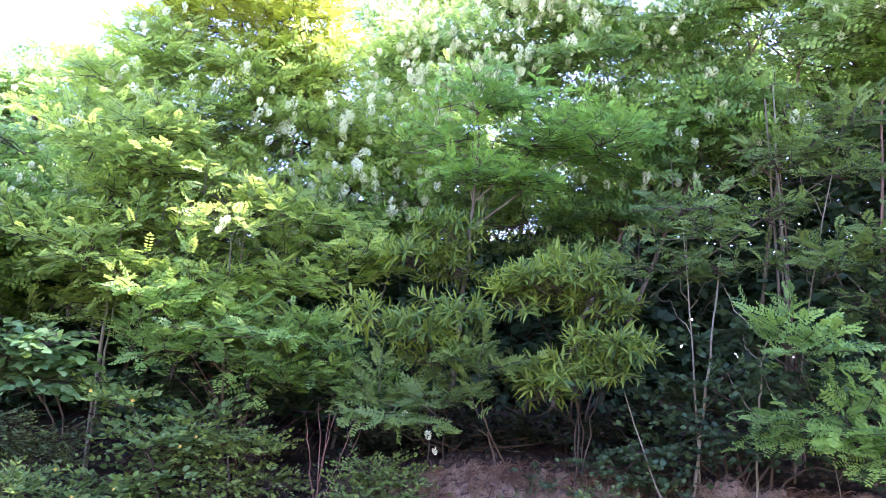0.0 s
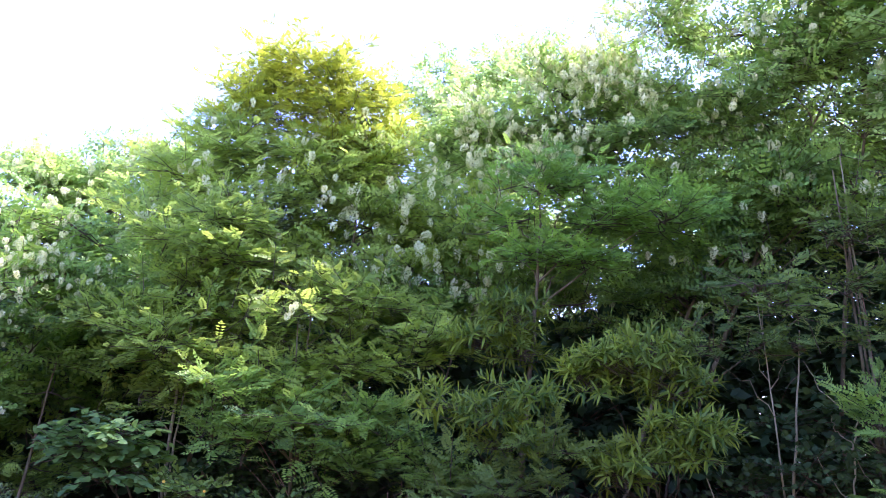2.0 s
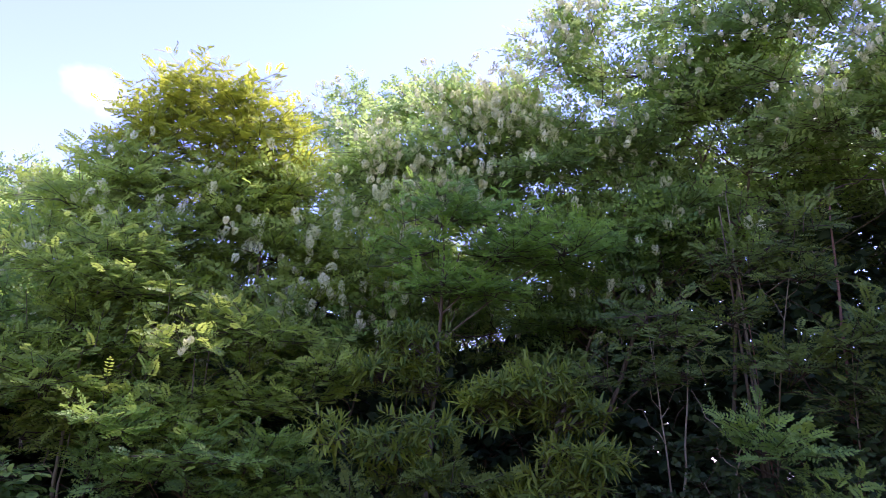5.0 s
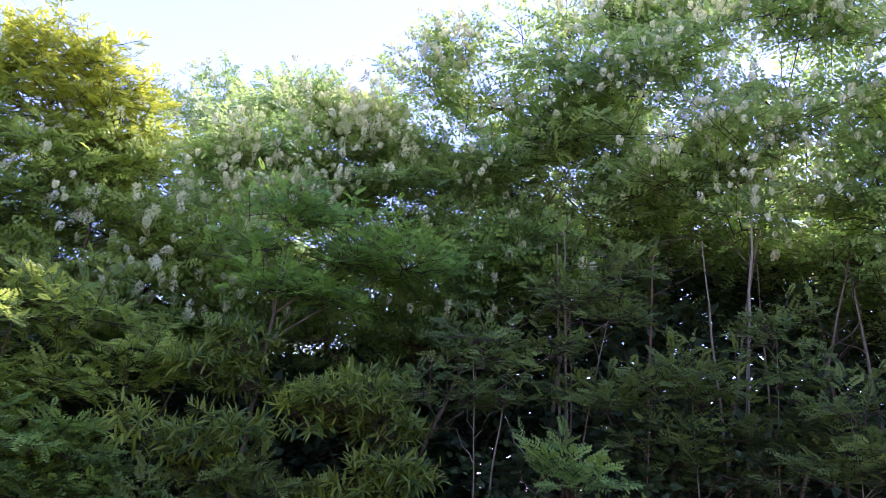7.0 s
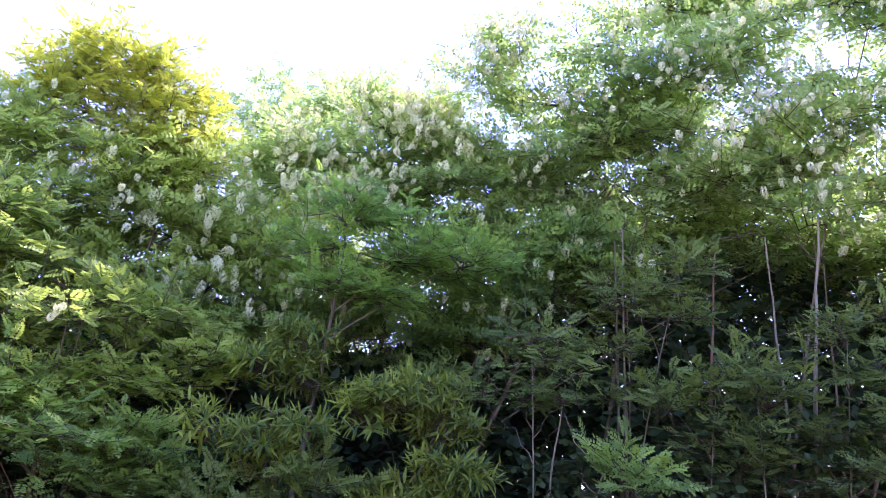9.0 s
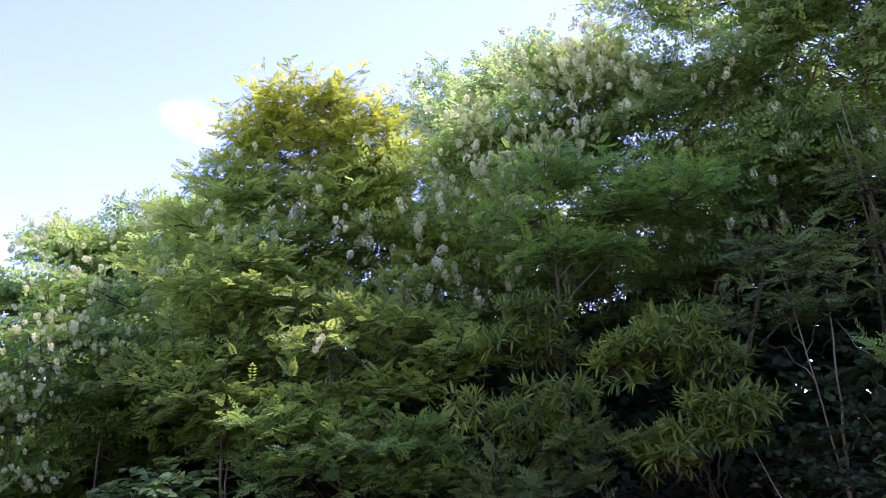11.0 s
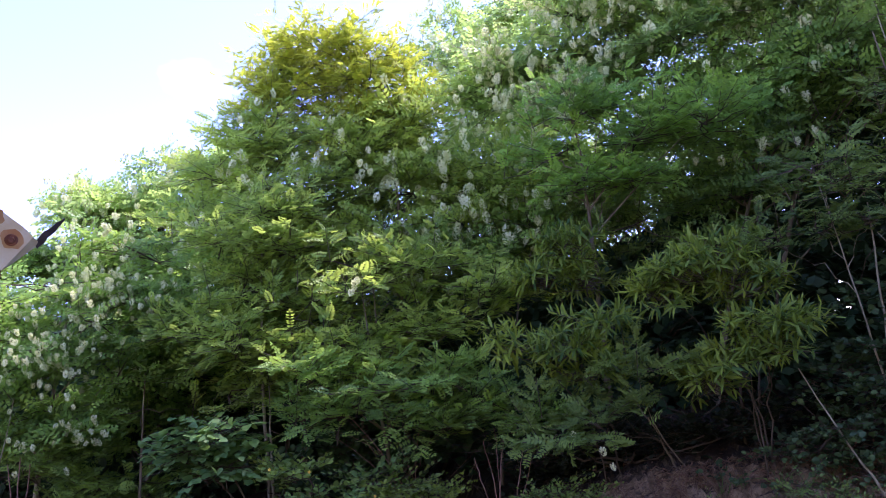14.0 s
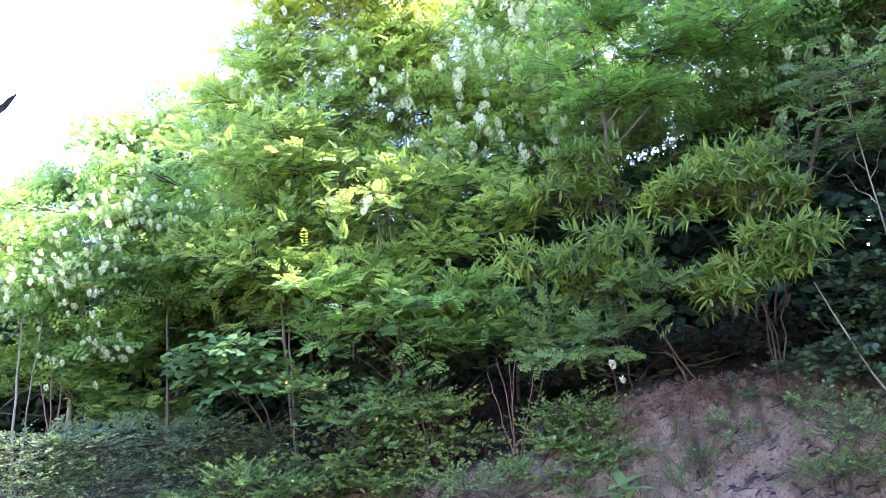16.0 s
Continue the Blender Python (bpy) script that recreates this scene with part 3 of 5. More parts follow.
locust("locust_tree", (-4.71, 6.06), [(-4.2, 5.79, 2.89, 0.44, 0.31), (-3.94, 6.03, 2.57, 0.5, 0.39), (-4.28, 5.83, 2.37, 0.5, 0.39), (-3.86, 6.15, 2.07, 0.44, 0.39), (-4.38, 5.82, 1.86, 0.39, 0.39), (-3.55, 6.13, 3.14, 0.44, 0.28), (-3.53, 6.26, 2.64, 0.44, 0.44), (-3.98, 5.86, 3.16, 0.33, 0.25), (-4.13, 5.99, 1.92, 0.39, 0.33), (-4.63, 5.54, 2.54, 0.39, 0.44), (-4.69, 5.57, 2, 0.44, 0.44)], M_LOCUST, "locust tree with drooping clusters of white blossom beside the roof corner", per=195, leaf=0.2, trunk=0.030, bark=M_PALEBARK, extra=300, bloom=(0.36, 0.56), seed=17, bunches=290)
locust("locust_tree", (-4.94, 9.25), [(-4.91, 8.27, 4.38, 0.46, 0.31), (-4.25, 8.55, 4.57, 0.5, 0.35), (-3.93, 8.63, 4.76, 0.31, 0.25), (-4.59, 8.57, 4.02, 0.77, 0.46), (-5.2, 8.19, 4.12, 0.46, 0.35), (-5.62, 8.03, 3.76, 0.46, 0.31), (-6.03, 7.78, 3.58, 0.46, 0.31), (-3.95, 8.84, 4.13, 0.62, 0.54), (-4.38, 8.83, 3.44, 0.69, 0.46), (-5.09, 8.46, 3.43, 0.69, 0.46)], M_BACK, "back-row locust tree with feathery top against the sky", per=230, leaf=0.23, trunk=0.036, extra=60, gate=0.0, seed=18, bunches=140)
locust("locust_tree", (-6.53, 7.69), [(-5.93, 7.25, 3.31, 0.51, 0.37), (-6.06, 7.26, 2.82, 0.66, 0.44), (-6.25, 7.02, 3.14, 0.59, 0.51), (-6.23, 7.23, 2.15, 0.66, 0.59), (-6.49, 6.98, 2.3, 0.66, 0.66)], M_LOCUST, "far locust tree low behind the roof corner", per=200, leaf=0.22, trunk=0.036, gate=0.0, seed=19, bunches=40)
locust("locust_tree", (-1.62, 7.22), [(-1.26, 6.82, 4.14, 0.43, 0.29), (-1.65, 6.87, 3.81, 0.46, 0.31), (-1.15, 7.05, 3.53, 0.46, 0.34), (-0.48, 7.14, 3.43, 0.4, 0.31), (-0.76, 7.21, 3.08, 0.51, 0.31), (-0.26, 7.08, 3.68, 0.26, 0.23), (-1.49, 7.09, 3.18, 0.51, 0.29), (-2.04, 6.96, 3.19, 0.46, 0.29), (-0.91, 6.97, 3.88, 0.34, 0.29), (-1.06, 7.26, 2.67, 0.46, 0.29)], M_FRESH, "mid-row locust tree with bunches of creamy blossom", per=190, leaf=0.21, trunk=0.036, extra=0, face=1.5, gate=0.0, seed=20, bunches=200)
locust("locust_tree", (0.27, 6.41), [(0.41, 5.96, 3.63, 0.36, 0.19), (0.2, 6.06, 3.37, 0.32, 0.27), (0.67, 5.97, 3.51, 0.34, 0.22), (0.32, 6.13, 3.07, 0.39, 0.24), (1.14, 5.87, 3.58, 0.39, 0.22), (0.88, 5.98, 3.37, 0.39, 0.24), (1.41, 5.87, 3.38, 0.39, 0.22), (0.69, 6.1, 3.05, 0.39, 0.22)], M_EMERALD, "dense deep-green young locust tree", per=180, leaf=0.19, turn=0.6, trunk=0.030, length=0.36, step=0.05, face=0.3, leaders=7, rise=0.6, seed=21, fine=1)
locust("locust_tree", (1.32, 7.07), [(1.92, 6.7, 3.36, 0.5, 0.28), (1.35, 6.9, 3.14, 0.44, 0.22), (1.81, 6.83, 2.93, 0.5, 0.22), (2.33, 6.55, 3.4, 0.5, 0.33), (2.35, 6.65, 2.95, 0.44, 0.28), (0.9, 7.04, 2.86, 0.39, 0.17), (2.79, 6.26, 3.72, 0.5, 0.39), (2.39, 6.38, 3.86, 0.5, 0.33), (1.87, 6.88, 2.51, 0.44, 0.19)], M_LOCUST, "dark green locust tree with sky showing through its gaps", per=140, leaf=0.2, trunk=0.030, swell=1.4, face=1.5, gate=6.0, leaders=4, rise=0.55, seed=22, bunches=30)
locust("locust_tree", (1.89, 7.53), [(1.72, 7.03, 4, 0.53, 0.35), (1.34, 7.19, 3.7, 0.53, 0.29), (2.27, 6.86, 4.09, 0.53, 0.35), (0.91, 7.26, 3.61, 0.47, 0.29), (2.69, 6.84, 3.76, 0.47, 0.29), (2.07, 7.09, 3.54, 0.47, 0.26), (2.91, 6.59, 4.24, 0.41, 0.29), (3.45, 6.36, 4.2, 0.47, 0.29), (3.98, 6.12, 4.08, 0.47, 0.26), (4.15, 5.75, 4.2, 0.45, 0.3), (4.5, 5.5, 4.05, 0.42, 0.3), (3.7, 6.0, 4.3, 0.42, 0.3), (4.0, 5.75, 4.45, 0.42, 0.28), (2.83, 5.73, 4.85, 0.40, 0.28), (2.56, 5.87, 4.80, 0.40, 0.28), (3.02, 5.54, 5.02, 0.40, 0.28), (2.39, 6.13, 4.41, 0.40, 0.28)], M_LOCUST, "shaded locust tree inside the thicket", per=150, leaf=0.21, trunk=0.030, swell=1.4, gate=6.0, leaders=4, rise=0.55, seed=23, bunches=20)
locust("locust_tree", (5.57, 5.52), [(5.53, 5.18, 4.06, 0.54, 0.3), (5.13, 5.49, 4.21, 0.48, 0.27), (5.92, 4.9, 3.76, 0.54, 0.3), (5.73, 5.19, 3.54, 0.48, 0.24), (6.14, 4.76, 3.46, 0.54, 0.36), (4.66, 5.92, 4.08, 0.36, 0.24)], M_BACK, "shaded locust tree at the thicket's end", per=110, leaf=0.24, trunk=0.030, swell=1.4, gate=6.0, seed=24, bunches=20)
locust("locust_tree", (-4.24, 7.1), [(-3.76, 7.32, 2.43, 0.51, 0.38), (-4.14, 7.17, 1.91, 0.51, 0.38), (-3.55, 7.46, 1.93, 0.51, 0.38), (-4.58, 6.9, 1.65, 0.51, 0.38), (-3.67, 7.31, 2.88, 0.44, 0.32)], M_LOCUST, "shaded locust tree behind the shrubs", per=200, leaf=0.24, trunk=0.030, seed=25, bunches=20)
locust("locust_tree", (-3.09, 8.01), [(-2.9, 7.78, 3.15, 0.58, 0.39), (-2.39, 7.91, 3.35, 0.58, 0.39), (-3.38, 7.68, 2.7, 0.52, 0.39), (-2.87, 7.89, 2.64, 0.58, 0.32), (-2.24, 8.06, 2.82, 0.58, 0.32)], M_LOCUST, "green locust tree behind the bright saplings", per=200, leaf=0.22, trunk=0.03, swell=1.4, gate=0.0, seed=27, bunches=30)
locust("locust_tree", (-0.69, 7.03), [(-0.56, 6.91, 2.84, 0.43, 0.24), (-0.23, 6.98, 2.52, 0.43, 0.24), (-0.62, 6.97, 2.42, 0.43, 0.24), (-0.01, 6.91, 2.91, 0.38, 0.24)], M_LOCUST, "young locust tree between the chestnuts and the taller row", per=160, leaf=0.18, trunk=0.02, length=0.4, step=0.05, gate=0.0, leaders=6, rise=0.6, seed=28, bunches=20)
# rear row, added to close the wood and shade its floor
def rear_row():
    g = np.random.default_rng(200)
    for k, az in enumerate(range(-46, 66, 9)):
        r = 11.5 + g.uniform(-0.6, 1.2)
        x, y = r * math.sin(radians(az)), r * math.cos(radians(az))
        h = np.interp(az, (-52, -30, -10, 10, 30, 75), (1.6, 2.3, 3.4, 4.2, 4.6, 4.6))
        blobs = []
        for j in range(7):
            f = j / 6
            blobs.append((round(x + g.normal(0, 0.45), 2), round(y + g.normal(0, 0.4), 2), round(1.5 + f * (h - 0.3), 2), round(1.0 - 0.3 * f, 2), round(0.5, 2)))
        locust("locust_tree", (x, y), blobs, M_LOCUST_SHADE, "shaded rear locust tree deep in the wood", per=14 if -4 < az < 16 else 20, leaf=0.4, length=0.6, step=0.07, trunk=0.04, seed=210 + k)


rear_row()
# Two trees added behind the crowns to keep sun off the bank.
locust("locust_tree", (3.72, 9.56), [(2.67, 9.53, 5.21, 0.97, 0.65), (3.26, 9.52, 4.76, 0.97, 0.65), (4.12, 8.89, 5.58, 0.97, 0.65), (4.96, 8.22, 6.1, 0.97, 0.65), (4.94, 8.65, 5.21, 0.97, 0.57)], M_LOCUST_SHADE, "added locust tree that blocks sun from further back", per=24, leaf=0.34, length=0.6, step=0.07, trunk=0.05, seed=240)
locust("locust_tree", (6.37, 7.41), [(5.44, 7.65, 5.38, 0.93, 0.54), (6.2, 7.03, 5.47, 0.93, 0.54), (6.9, 6.35, 5.52, 0.93, 0.62), (7.31, 5.67, 5.84, 0.93, 0.69)], M_LOCUST_SHADE, "added locust tree that blocks sun at the wood's back", per=30, leaf=0.34, length=0.6, step=0.07, trunk=0.05, seed=241)
locust("locust_tree", (5.4, 6.81), [(4.04, 7.38, 3.79, 0.66, 0.4), (4.74, 7.03, 3.61, 0.66, 0.4), (5.34, 6.6, 3.67, 0.66, 0.4), (5.9, 6.19, 3.48, 0.66, 0.4), (6.39, 5.76, 3.35, 0.66, 0.4), (6.81, 5.34, 3.11, 0.66, 0.4), (3.49, 7.69, 3.59, 0.6, 0.33), (2.73, 7.95, 3.6, 0.6, 0.33), (1.99, 8.17, 3.48, 0.53, 0.3), (4.75, 6.86, 4.12, 0.53, 0.3), (4.4, 6.95, 4.45, 0.6, 0.36), (5.0, 6.5, 4.5, 0.6, 0.36), (5.5, 6.15, 4.35, 0.6, 0.36), (3.8, 7.2, 4.4, 0.6, 0.36), (3.2, 7.6, 4.2, 0.6, 0.36)], M_LOCUST_SHADE, "low shaded locust tree among thin stems", per=90, leaf=0.22, trunk=0.03, swell=1.4, seed=243)
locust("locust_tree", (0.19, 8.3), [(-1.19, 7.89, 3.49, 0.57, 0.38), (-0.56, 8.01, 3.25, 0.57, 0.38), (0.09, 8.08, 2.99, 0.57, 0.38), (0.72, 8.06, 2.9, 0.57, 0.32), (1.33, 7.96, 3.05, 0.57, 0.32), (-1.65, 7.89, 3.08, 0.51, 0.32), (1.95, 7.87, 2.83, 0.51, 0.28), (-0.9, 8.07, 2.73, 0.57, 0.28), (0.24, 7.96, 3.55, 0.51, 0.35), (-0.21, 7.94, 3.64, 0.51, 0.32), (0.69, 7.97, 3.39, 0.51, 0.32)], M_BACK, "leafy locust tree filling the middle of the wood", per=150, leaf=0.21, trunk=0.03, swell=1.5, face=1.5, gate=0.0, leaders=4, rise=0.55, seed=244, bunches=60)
locust("locust_tree", (1.03, 7.99), [(0.72, 7.84, 3.16, 0.56, 0.28), (1.23, 7.85, 2.77, 0.62, 0.28), (1.78, 7.72, 2.88, 0.56, 0.28), (0.15, 7.93, 2.91, 0.49, 0.31), (2.22, 7.68, 2.33, 0.56, 0.31), (0.89, 7.95, 2.36, 0.56, 0.28), (1.68, 7.84, 2.16, 0.56, 0.28), (1.11, 8.09, 3.10, 0.34, 0.2), (0.79, 8.11, 3.12, 0.34, 0.2)], M_LOCUST_SHADE, "shaded locust tree behind the chestnut bushes", per=80, leaf=0.19, trunk=0.03, face=1.5, gate=6.0, leaders=4, seed=242)
# saplings on the bank
SAP = dict(group="locust saplings", category="sapling", face=0.22, leaders=5, rise=0.55, turn=0.5)
locust("locust_sapling", (-2.59, 6.25), [(-2.34, 5.99, 3.27, 0.36, 0.25), (-2.69, 5.9, 3.07, 0.36, 0.25), (-2.22, 6.12, 2.93, 0.41, 0.25), (-2.6, 6.04, 2.62, 0.46, 0.31), (-2.95, 5.94, 2.32, 0.41, 0.28), (-2.49, 6.16, 2.16, 0.46, 0.31), (-2.81, 6.06, 1.76, 0.41, 0.25)], M_FRESH, "bright green locust sapling with layered sprays", per=330, leaf=0.175, trunk=0.022, length=0.36, step=0.05, gate=12.0, seed=31, fine=1, bark=M_PALEBARK, **SAP)
locust("locust_sapling", (-1.54, 6.28), [(-1.5, 6.18, 2.66, 0.47, 0.22), (-1.07, 6.27, 2.65, 0.44, 0.25), (-1.92, 6.11, 2.42, 0.44, 0.25), (-1.38, 6.28, 2.2, 0.54, 0.3), (-0.91, 6.37, 2.09, 0.44, 0.25), (-1.8, 6.2, 1.96, 0.44, 0.25)], M_FRESH, "light green locust sapling with broad flat sprays", per=260, leaf=0.175, trunk=0.022, length=0.36, step=0.05, seed=32, fine=1, **SAP)
locust("locust_sapling", (-1.24, 5.8), [(-2.02, 5.62, 1.84, 0.36, 0.2), (-1.53, 5.78, 1.68, 0.45, 0.2), (-1.09, 5.87, 1.62, 0.45, 0.23), (-0.7, 5.93, 1.47, 0.41, 0.2), (-1.3, 5.83, 1.37, 0.45, 0.2), (-1.73, 5.72, 1.48, 0.36, 0.2), (-0.95, 5.89, 1.28, 0.32, 0.18), (-0.37, 5.95, 1.24, 0.27, 0.16), (-2.06, 5.62, 1.53, 0.27, 0.18)], M_LOCUST, "many-stemmed locust coppice with reddish bare stems", per=270, leaf=0.17, trunk=0.006, length=0.36, step=0.05, seed=33, fine=1, stems=5, bark=M_REDBARK, **SAP)
locust("locust_sapling", (-1.44, 6.06), [(-2.1, 5.86, 2.31, 0.43, 0.22), (-1.55, 6, 2.43, 0.43, 0.22), (-1.78, 5.98, 2.04, 0.48, 0.22), (-1.22, 6.1, 2.1, 0.43, 0.22), (-2.23, 5.85, 1.91, 0.43, 0.22), (-1.64, 6.03, 1.65, 0.48, 0.22), (-1.09, 6.15, 1.71, 0.38, 0.19), (-2.53, 5.71, 2.18, 0.38, 0.24), (-0.53, 6.17, 2.29, 0.38, 0.22)], M_FRESH, "leafy locust sapling among taller stems", per=250, leaf=0.17, trunk=0.022, length=0.36, step=0.05, seed=34, fine=1, bunches=2, **SAP)
for k, (base, blobs) in enumerate((
        ((2.08, 5.26), [(1.89, 5.2, 2.74, 0.26, 0.15), (1.84, 5.29, 2.31, 0.32, 0.15), (2.2, 5.17, 2.29, 0.26, 0.15), (1.65, 5.35, 2.2, 0.22, 0.13), (1.99, 5.2, 2.59, 0.22, 0.13)]),
        ((2.82, 5.39), [(2.61, 5.26, 3.16, 0.32, 0.19), (2.87, 5.1, 3.31, 0.32, 0.16), (3.05, 5.09, 3.02, 0.32, 0.16), (2.61, 5.37, 2.73, 0.25, 0.21), (2.99, 4.98, 3.46, 0.23, 0.14), (2.79, 5.35, 2.4, 0.28, 0.19)]),
        ((3.19, 4.86), [(3.17, 4.79, 2.47, 0.24, 0.18), (3.14, 4.85, 2.14, 0.24, 0.2), (2.9, 4.97, 2.31, 0.22, 0.13), (3.24, 4.82, 1.91, 0.22, 0.18)]),
        ((3.56, 4.74), [(3.38, 4.63, 2.63, 0.26, 0.14), (3.46, 4.62, 2.39, 0.24, 0.17), (3.42, 4.68, 2.1, 0.26, 0.18), (3.6, 4.57, 1.93, 0.26, 0.18)]),
        ((4.02, 4.51), [(3.88, 4.32, 2.9, 0.25, 0.16), (3.91, 4.37, 2.58, 0.25, 0.2), (3.91, 4.43, 2.26, 0.27, 0.2), (4.07, 4.32, 2.04, 0.27, 0.18), (3.81, 4.53, 2.08, 0.22, 0.18)]),
        ((4.23, 3.92), [(4.06, 3.88, 2.36, 0.23, 0.12), (4.09, 3.89, 2.13, 0.28, 0.15), (4.3, 3.66, 2.16, 0.3, 0.15), (4.25, 3.75, 1.98, 0.38, 0.17), (4.01, 3.98, 1.94, 0.25, 0.17)]),
        ((4.73, 3.66), [(4.63, 3.67, 2.54, 0.27, 0.16), (4.72, 3.53, 2.7, 0.27, 0.18), (4.71, 3.63, 2.33, 0.31, 0.18), (4.82, 3.46, 2.49, 0.27, 0.27)]))):
    locust("locust_sapling", base, blobs, M_LOCUST_SHADE, "thin locust sapling with loose open sprays in shade", per=125, gate=0.0, leaf=0.165, trunk=0.010, length=0.3, step=0.045, seed=41 + k, fine=1, bark=M_PALEBARK, swell=1.05, **SAP)
locust("locust_sapling", (0.76, 5.69), [(0.48, 5.27, 1.5, 0.13, 0.08), (-0.1, 5.3, 1.16, 0.14, 0.08), (0.14, 5.32, 1.2, 0.12, 0.08)], M_LOCUST_SHADE, "low locust sprays with a few white bunches", per=200, leaf=0.19, trunk=0.007, length=0.36, step=0.045, gate=0.0, seed=51, fine=2, bunches=3, bloom=(0.4, 0.55), **SAP)
locust("locust_sapling", (2.79, 4.68), [(2.6, 4.72, 1.26, 0.25, 0.12), (2.81, 4.59, 1.18, 0.25, 0.12), (2.92, 4.53, 1.3, 0.21, 0.12), (2.49, 4.79, 1.76, 0.21, 0.1)], M_LOCUST, "low bright locust sprays leaning over the bank", per=280, leaf=0.19, trunk=0.006, length=0.36, step=0.045, gate=0.0, seed=52, fine=2, **SAP)


# ---- bare stems ----
def stem(points, r, bark, label, seed, twigs=6, group="bare stems"):
    g = np.random.default_rng(seed)
    p0, p1 = np.array(points[0], float), np.array(points[-1], float)
    way = (p0 - p1) / max(0.1, p1[2] - p0[2])
    foot = p0.copy()
    while foot[2] > ground_z(foot[0], foot[1]) - 0.03 and foot[2] > -1:
        foot = foot + way * 0.05 * [0.5, 0.5, 1]
    root = thing("sapling_stem", foot, label, "sapling", group)
    p = bend(foot, (foot + p1) / 2 + g.normal(0, 0.03, 3), p1, 12, 0.005, g)
    v, q = tube(p, np.linspace(r, r * 0.3, 12), 7)
    part("trunk", quad_mesh("trunk", v - foot, q, bark, True), root)
    for _ in range(twigs):
        a = p[g.integers(3, 12)]
        d = unit(g.normal(0, 1, 3) * [1, 1, 0.5] + [0, -0.2, 0.3])
        b = a + d * g.uniform(0.25, 0.6)
        v, q = tube(bend(a, (a + b) / 2 - [0, 0, 0.05], b, 5, 0.02, g), np.linspace(r * 0.3, r * 0.1, 5), 4)
        part("twig", quad_mesh("twig", v - foot, q, M_TWIG, True), root)
    return root


stem([(4.08, 4.97, 1.90), (3.90, 4.79, 3.39), (4.01, 4.72, 3.99)], 0.026, M_PALEBARK, "tall straight pale locust stem in the shade", 61)
stem([(4.20, 5.32, 2.45), (3.84, 5.15, 3.91)], 0.018, M_PALEBARK, "thin pale locust stem in the shade", 62)
stem([(2.92, 5.67, 1.85), (2.65, 5.50, 3.75)], 0.018, M_BARK, "thin brown locust stem in thicket", 63)
stem([(3.01, 5.74, 1.86), (2.73, 5.53, 3.89)], 0.015, M_PALEBARK, "thin pale locust stem in thicket", 64)
stem([(3.44, 5.28, 1.93), (3.37, 5.12, 3.78)], 0.02, M_REDBARK, "reddish locust stem with dead twigs", 65, twigs=14)
stem([(4.70, 5.01, 2.67), (4.79, 4.51, 3.88)], 0.022, M_BARK, "slanting brown locust stem", 66)
stem([(5.03, 4.48, 2.34), (4.78, 4.56, 3.79)], 0.024, M_BARK, "slanting locust stem at the wood's edge", 67)
stem([(4.63, 5.29, 2.05), (4.38, 5.14, 3.93)], 0.016, M_BARK, "thin dark stem in the shade", 68)
stem([(2.00, 5.18, 0.87), (2.18, 5.20, 2.43)], 0.014, M_PALEBARK, "slender pale sapling stem on the bank", 69)
stem([(3.01, 5.76, 1.48), (3.14, 6.43, 4.15)], 0.013, M_BARK, "tall brown locust stem behind the sprays", 70)
stem([(3.06, 5.73, 1.44), (3.17, 6.34, 3.74)], 0.010, M_REDBARK, "tall reddish locust stem behind sprays", 71)
stem([(-4.43, 5.14, 1.08), (-4.31, 5.22, 1.98)], 0.016, M_PALEBARK, "pale grey stem behind the shrubs", 72)
stem([(-4.46, 5.24, 1.06), (-4.27, 5.39, 1.97)], 0.011, M_PALEBARK, "pale branch behind the shrubs", 73)
for k, (a, b) in enumerate((((-4.30, 5.38, 1.15), (-4.32, 5.37, 1.47)), ((-4.28, 5.39, 1.14), (-4.25, 5.42, 1.51)), ((-4.26, 5.40, 1.14), (-4.20, 5.46, 1.45)))):
    stem([a, b], 0.012, M_REDBARK, "short reddish stem of a clump", 74 + k, twigs=1)
stem([(-3.67, 6.06, 1.18), (-3.56, 6.09, 2.07)], 0.018, M_BARK, "grey-brown stem behind the shrubs", 78)
stem([(-2.51, 6.07, 1.02), (-2.46, 6.09, 1.81)], 0.018, M_PALEBARK, "pale sapling stem among green leaves", 79)
stem([(0.69, 5.67, 0.71), (0.56, 5.82, 1.17)], 0.014, M_BARK, "thin leaning stick on the bank", 80, twigs=3)
# Stems 81, 82 and 84 get dark twig bark to look shaded.
stem([(1.28, 6.09, 0.85), (1.36, 6.10, 1.54)], 0.022, M_TWIG, "thick shaded stem at the bank top", 81, twigs=2)
stem([(1.36, 6.07, 0.84), (1.50, 6.06, 1.51)], 0.018, M_TWIG, "shaded stem at the bank top", 82, twigs=2)
stem([(1.76, 5.00, 0.84), (1.51, 5.23, 1.40)], 0.011, M_PALEBARK, "thin slanting dead stem over the bank", 83, twigs=4)
stem([(0.90, 6.14, 0.67), (0.97, 6.17, 1.24)], 0.03, M_TWIG, "thick dark stem base under the chestnut", 84, twigs=2)


for k, (a, b) in enumerate((((-0.65, 5.56, 0.57), (-0.68, 5.62, 1.17)), ((-0.63, 5.57, 0.56), (-0.59, 5.69, 1.24)), ((-0.61, 5.56, 0.55), (-0.52, 5.64, 1.19)),
                            ((-0.58, 5.52, 0.56), (-0.40, 5.64, 1.09)), ((-0.56, 5.57, 0.56), (-0.34, 5.74, 1.03)), ((-0.65, 5.51, 0.56), (-0.76, 5.61, 1.06)))):
    stem([a, b], 0.007, M_REDBARK, "reddish bare coppice stem on the bank edge", 90 + k, twigs=2, group="coppice stems")


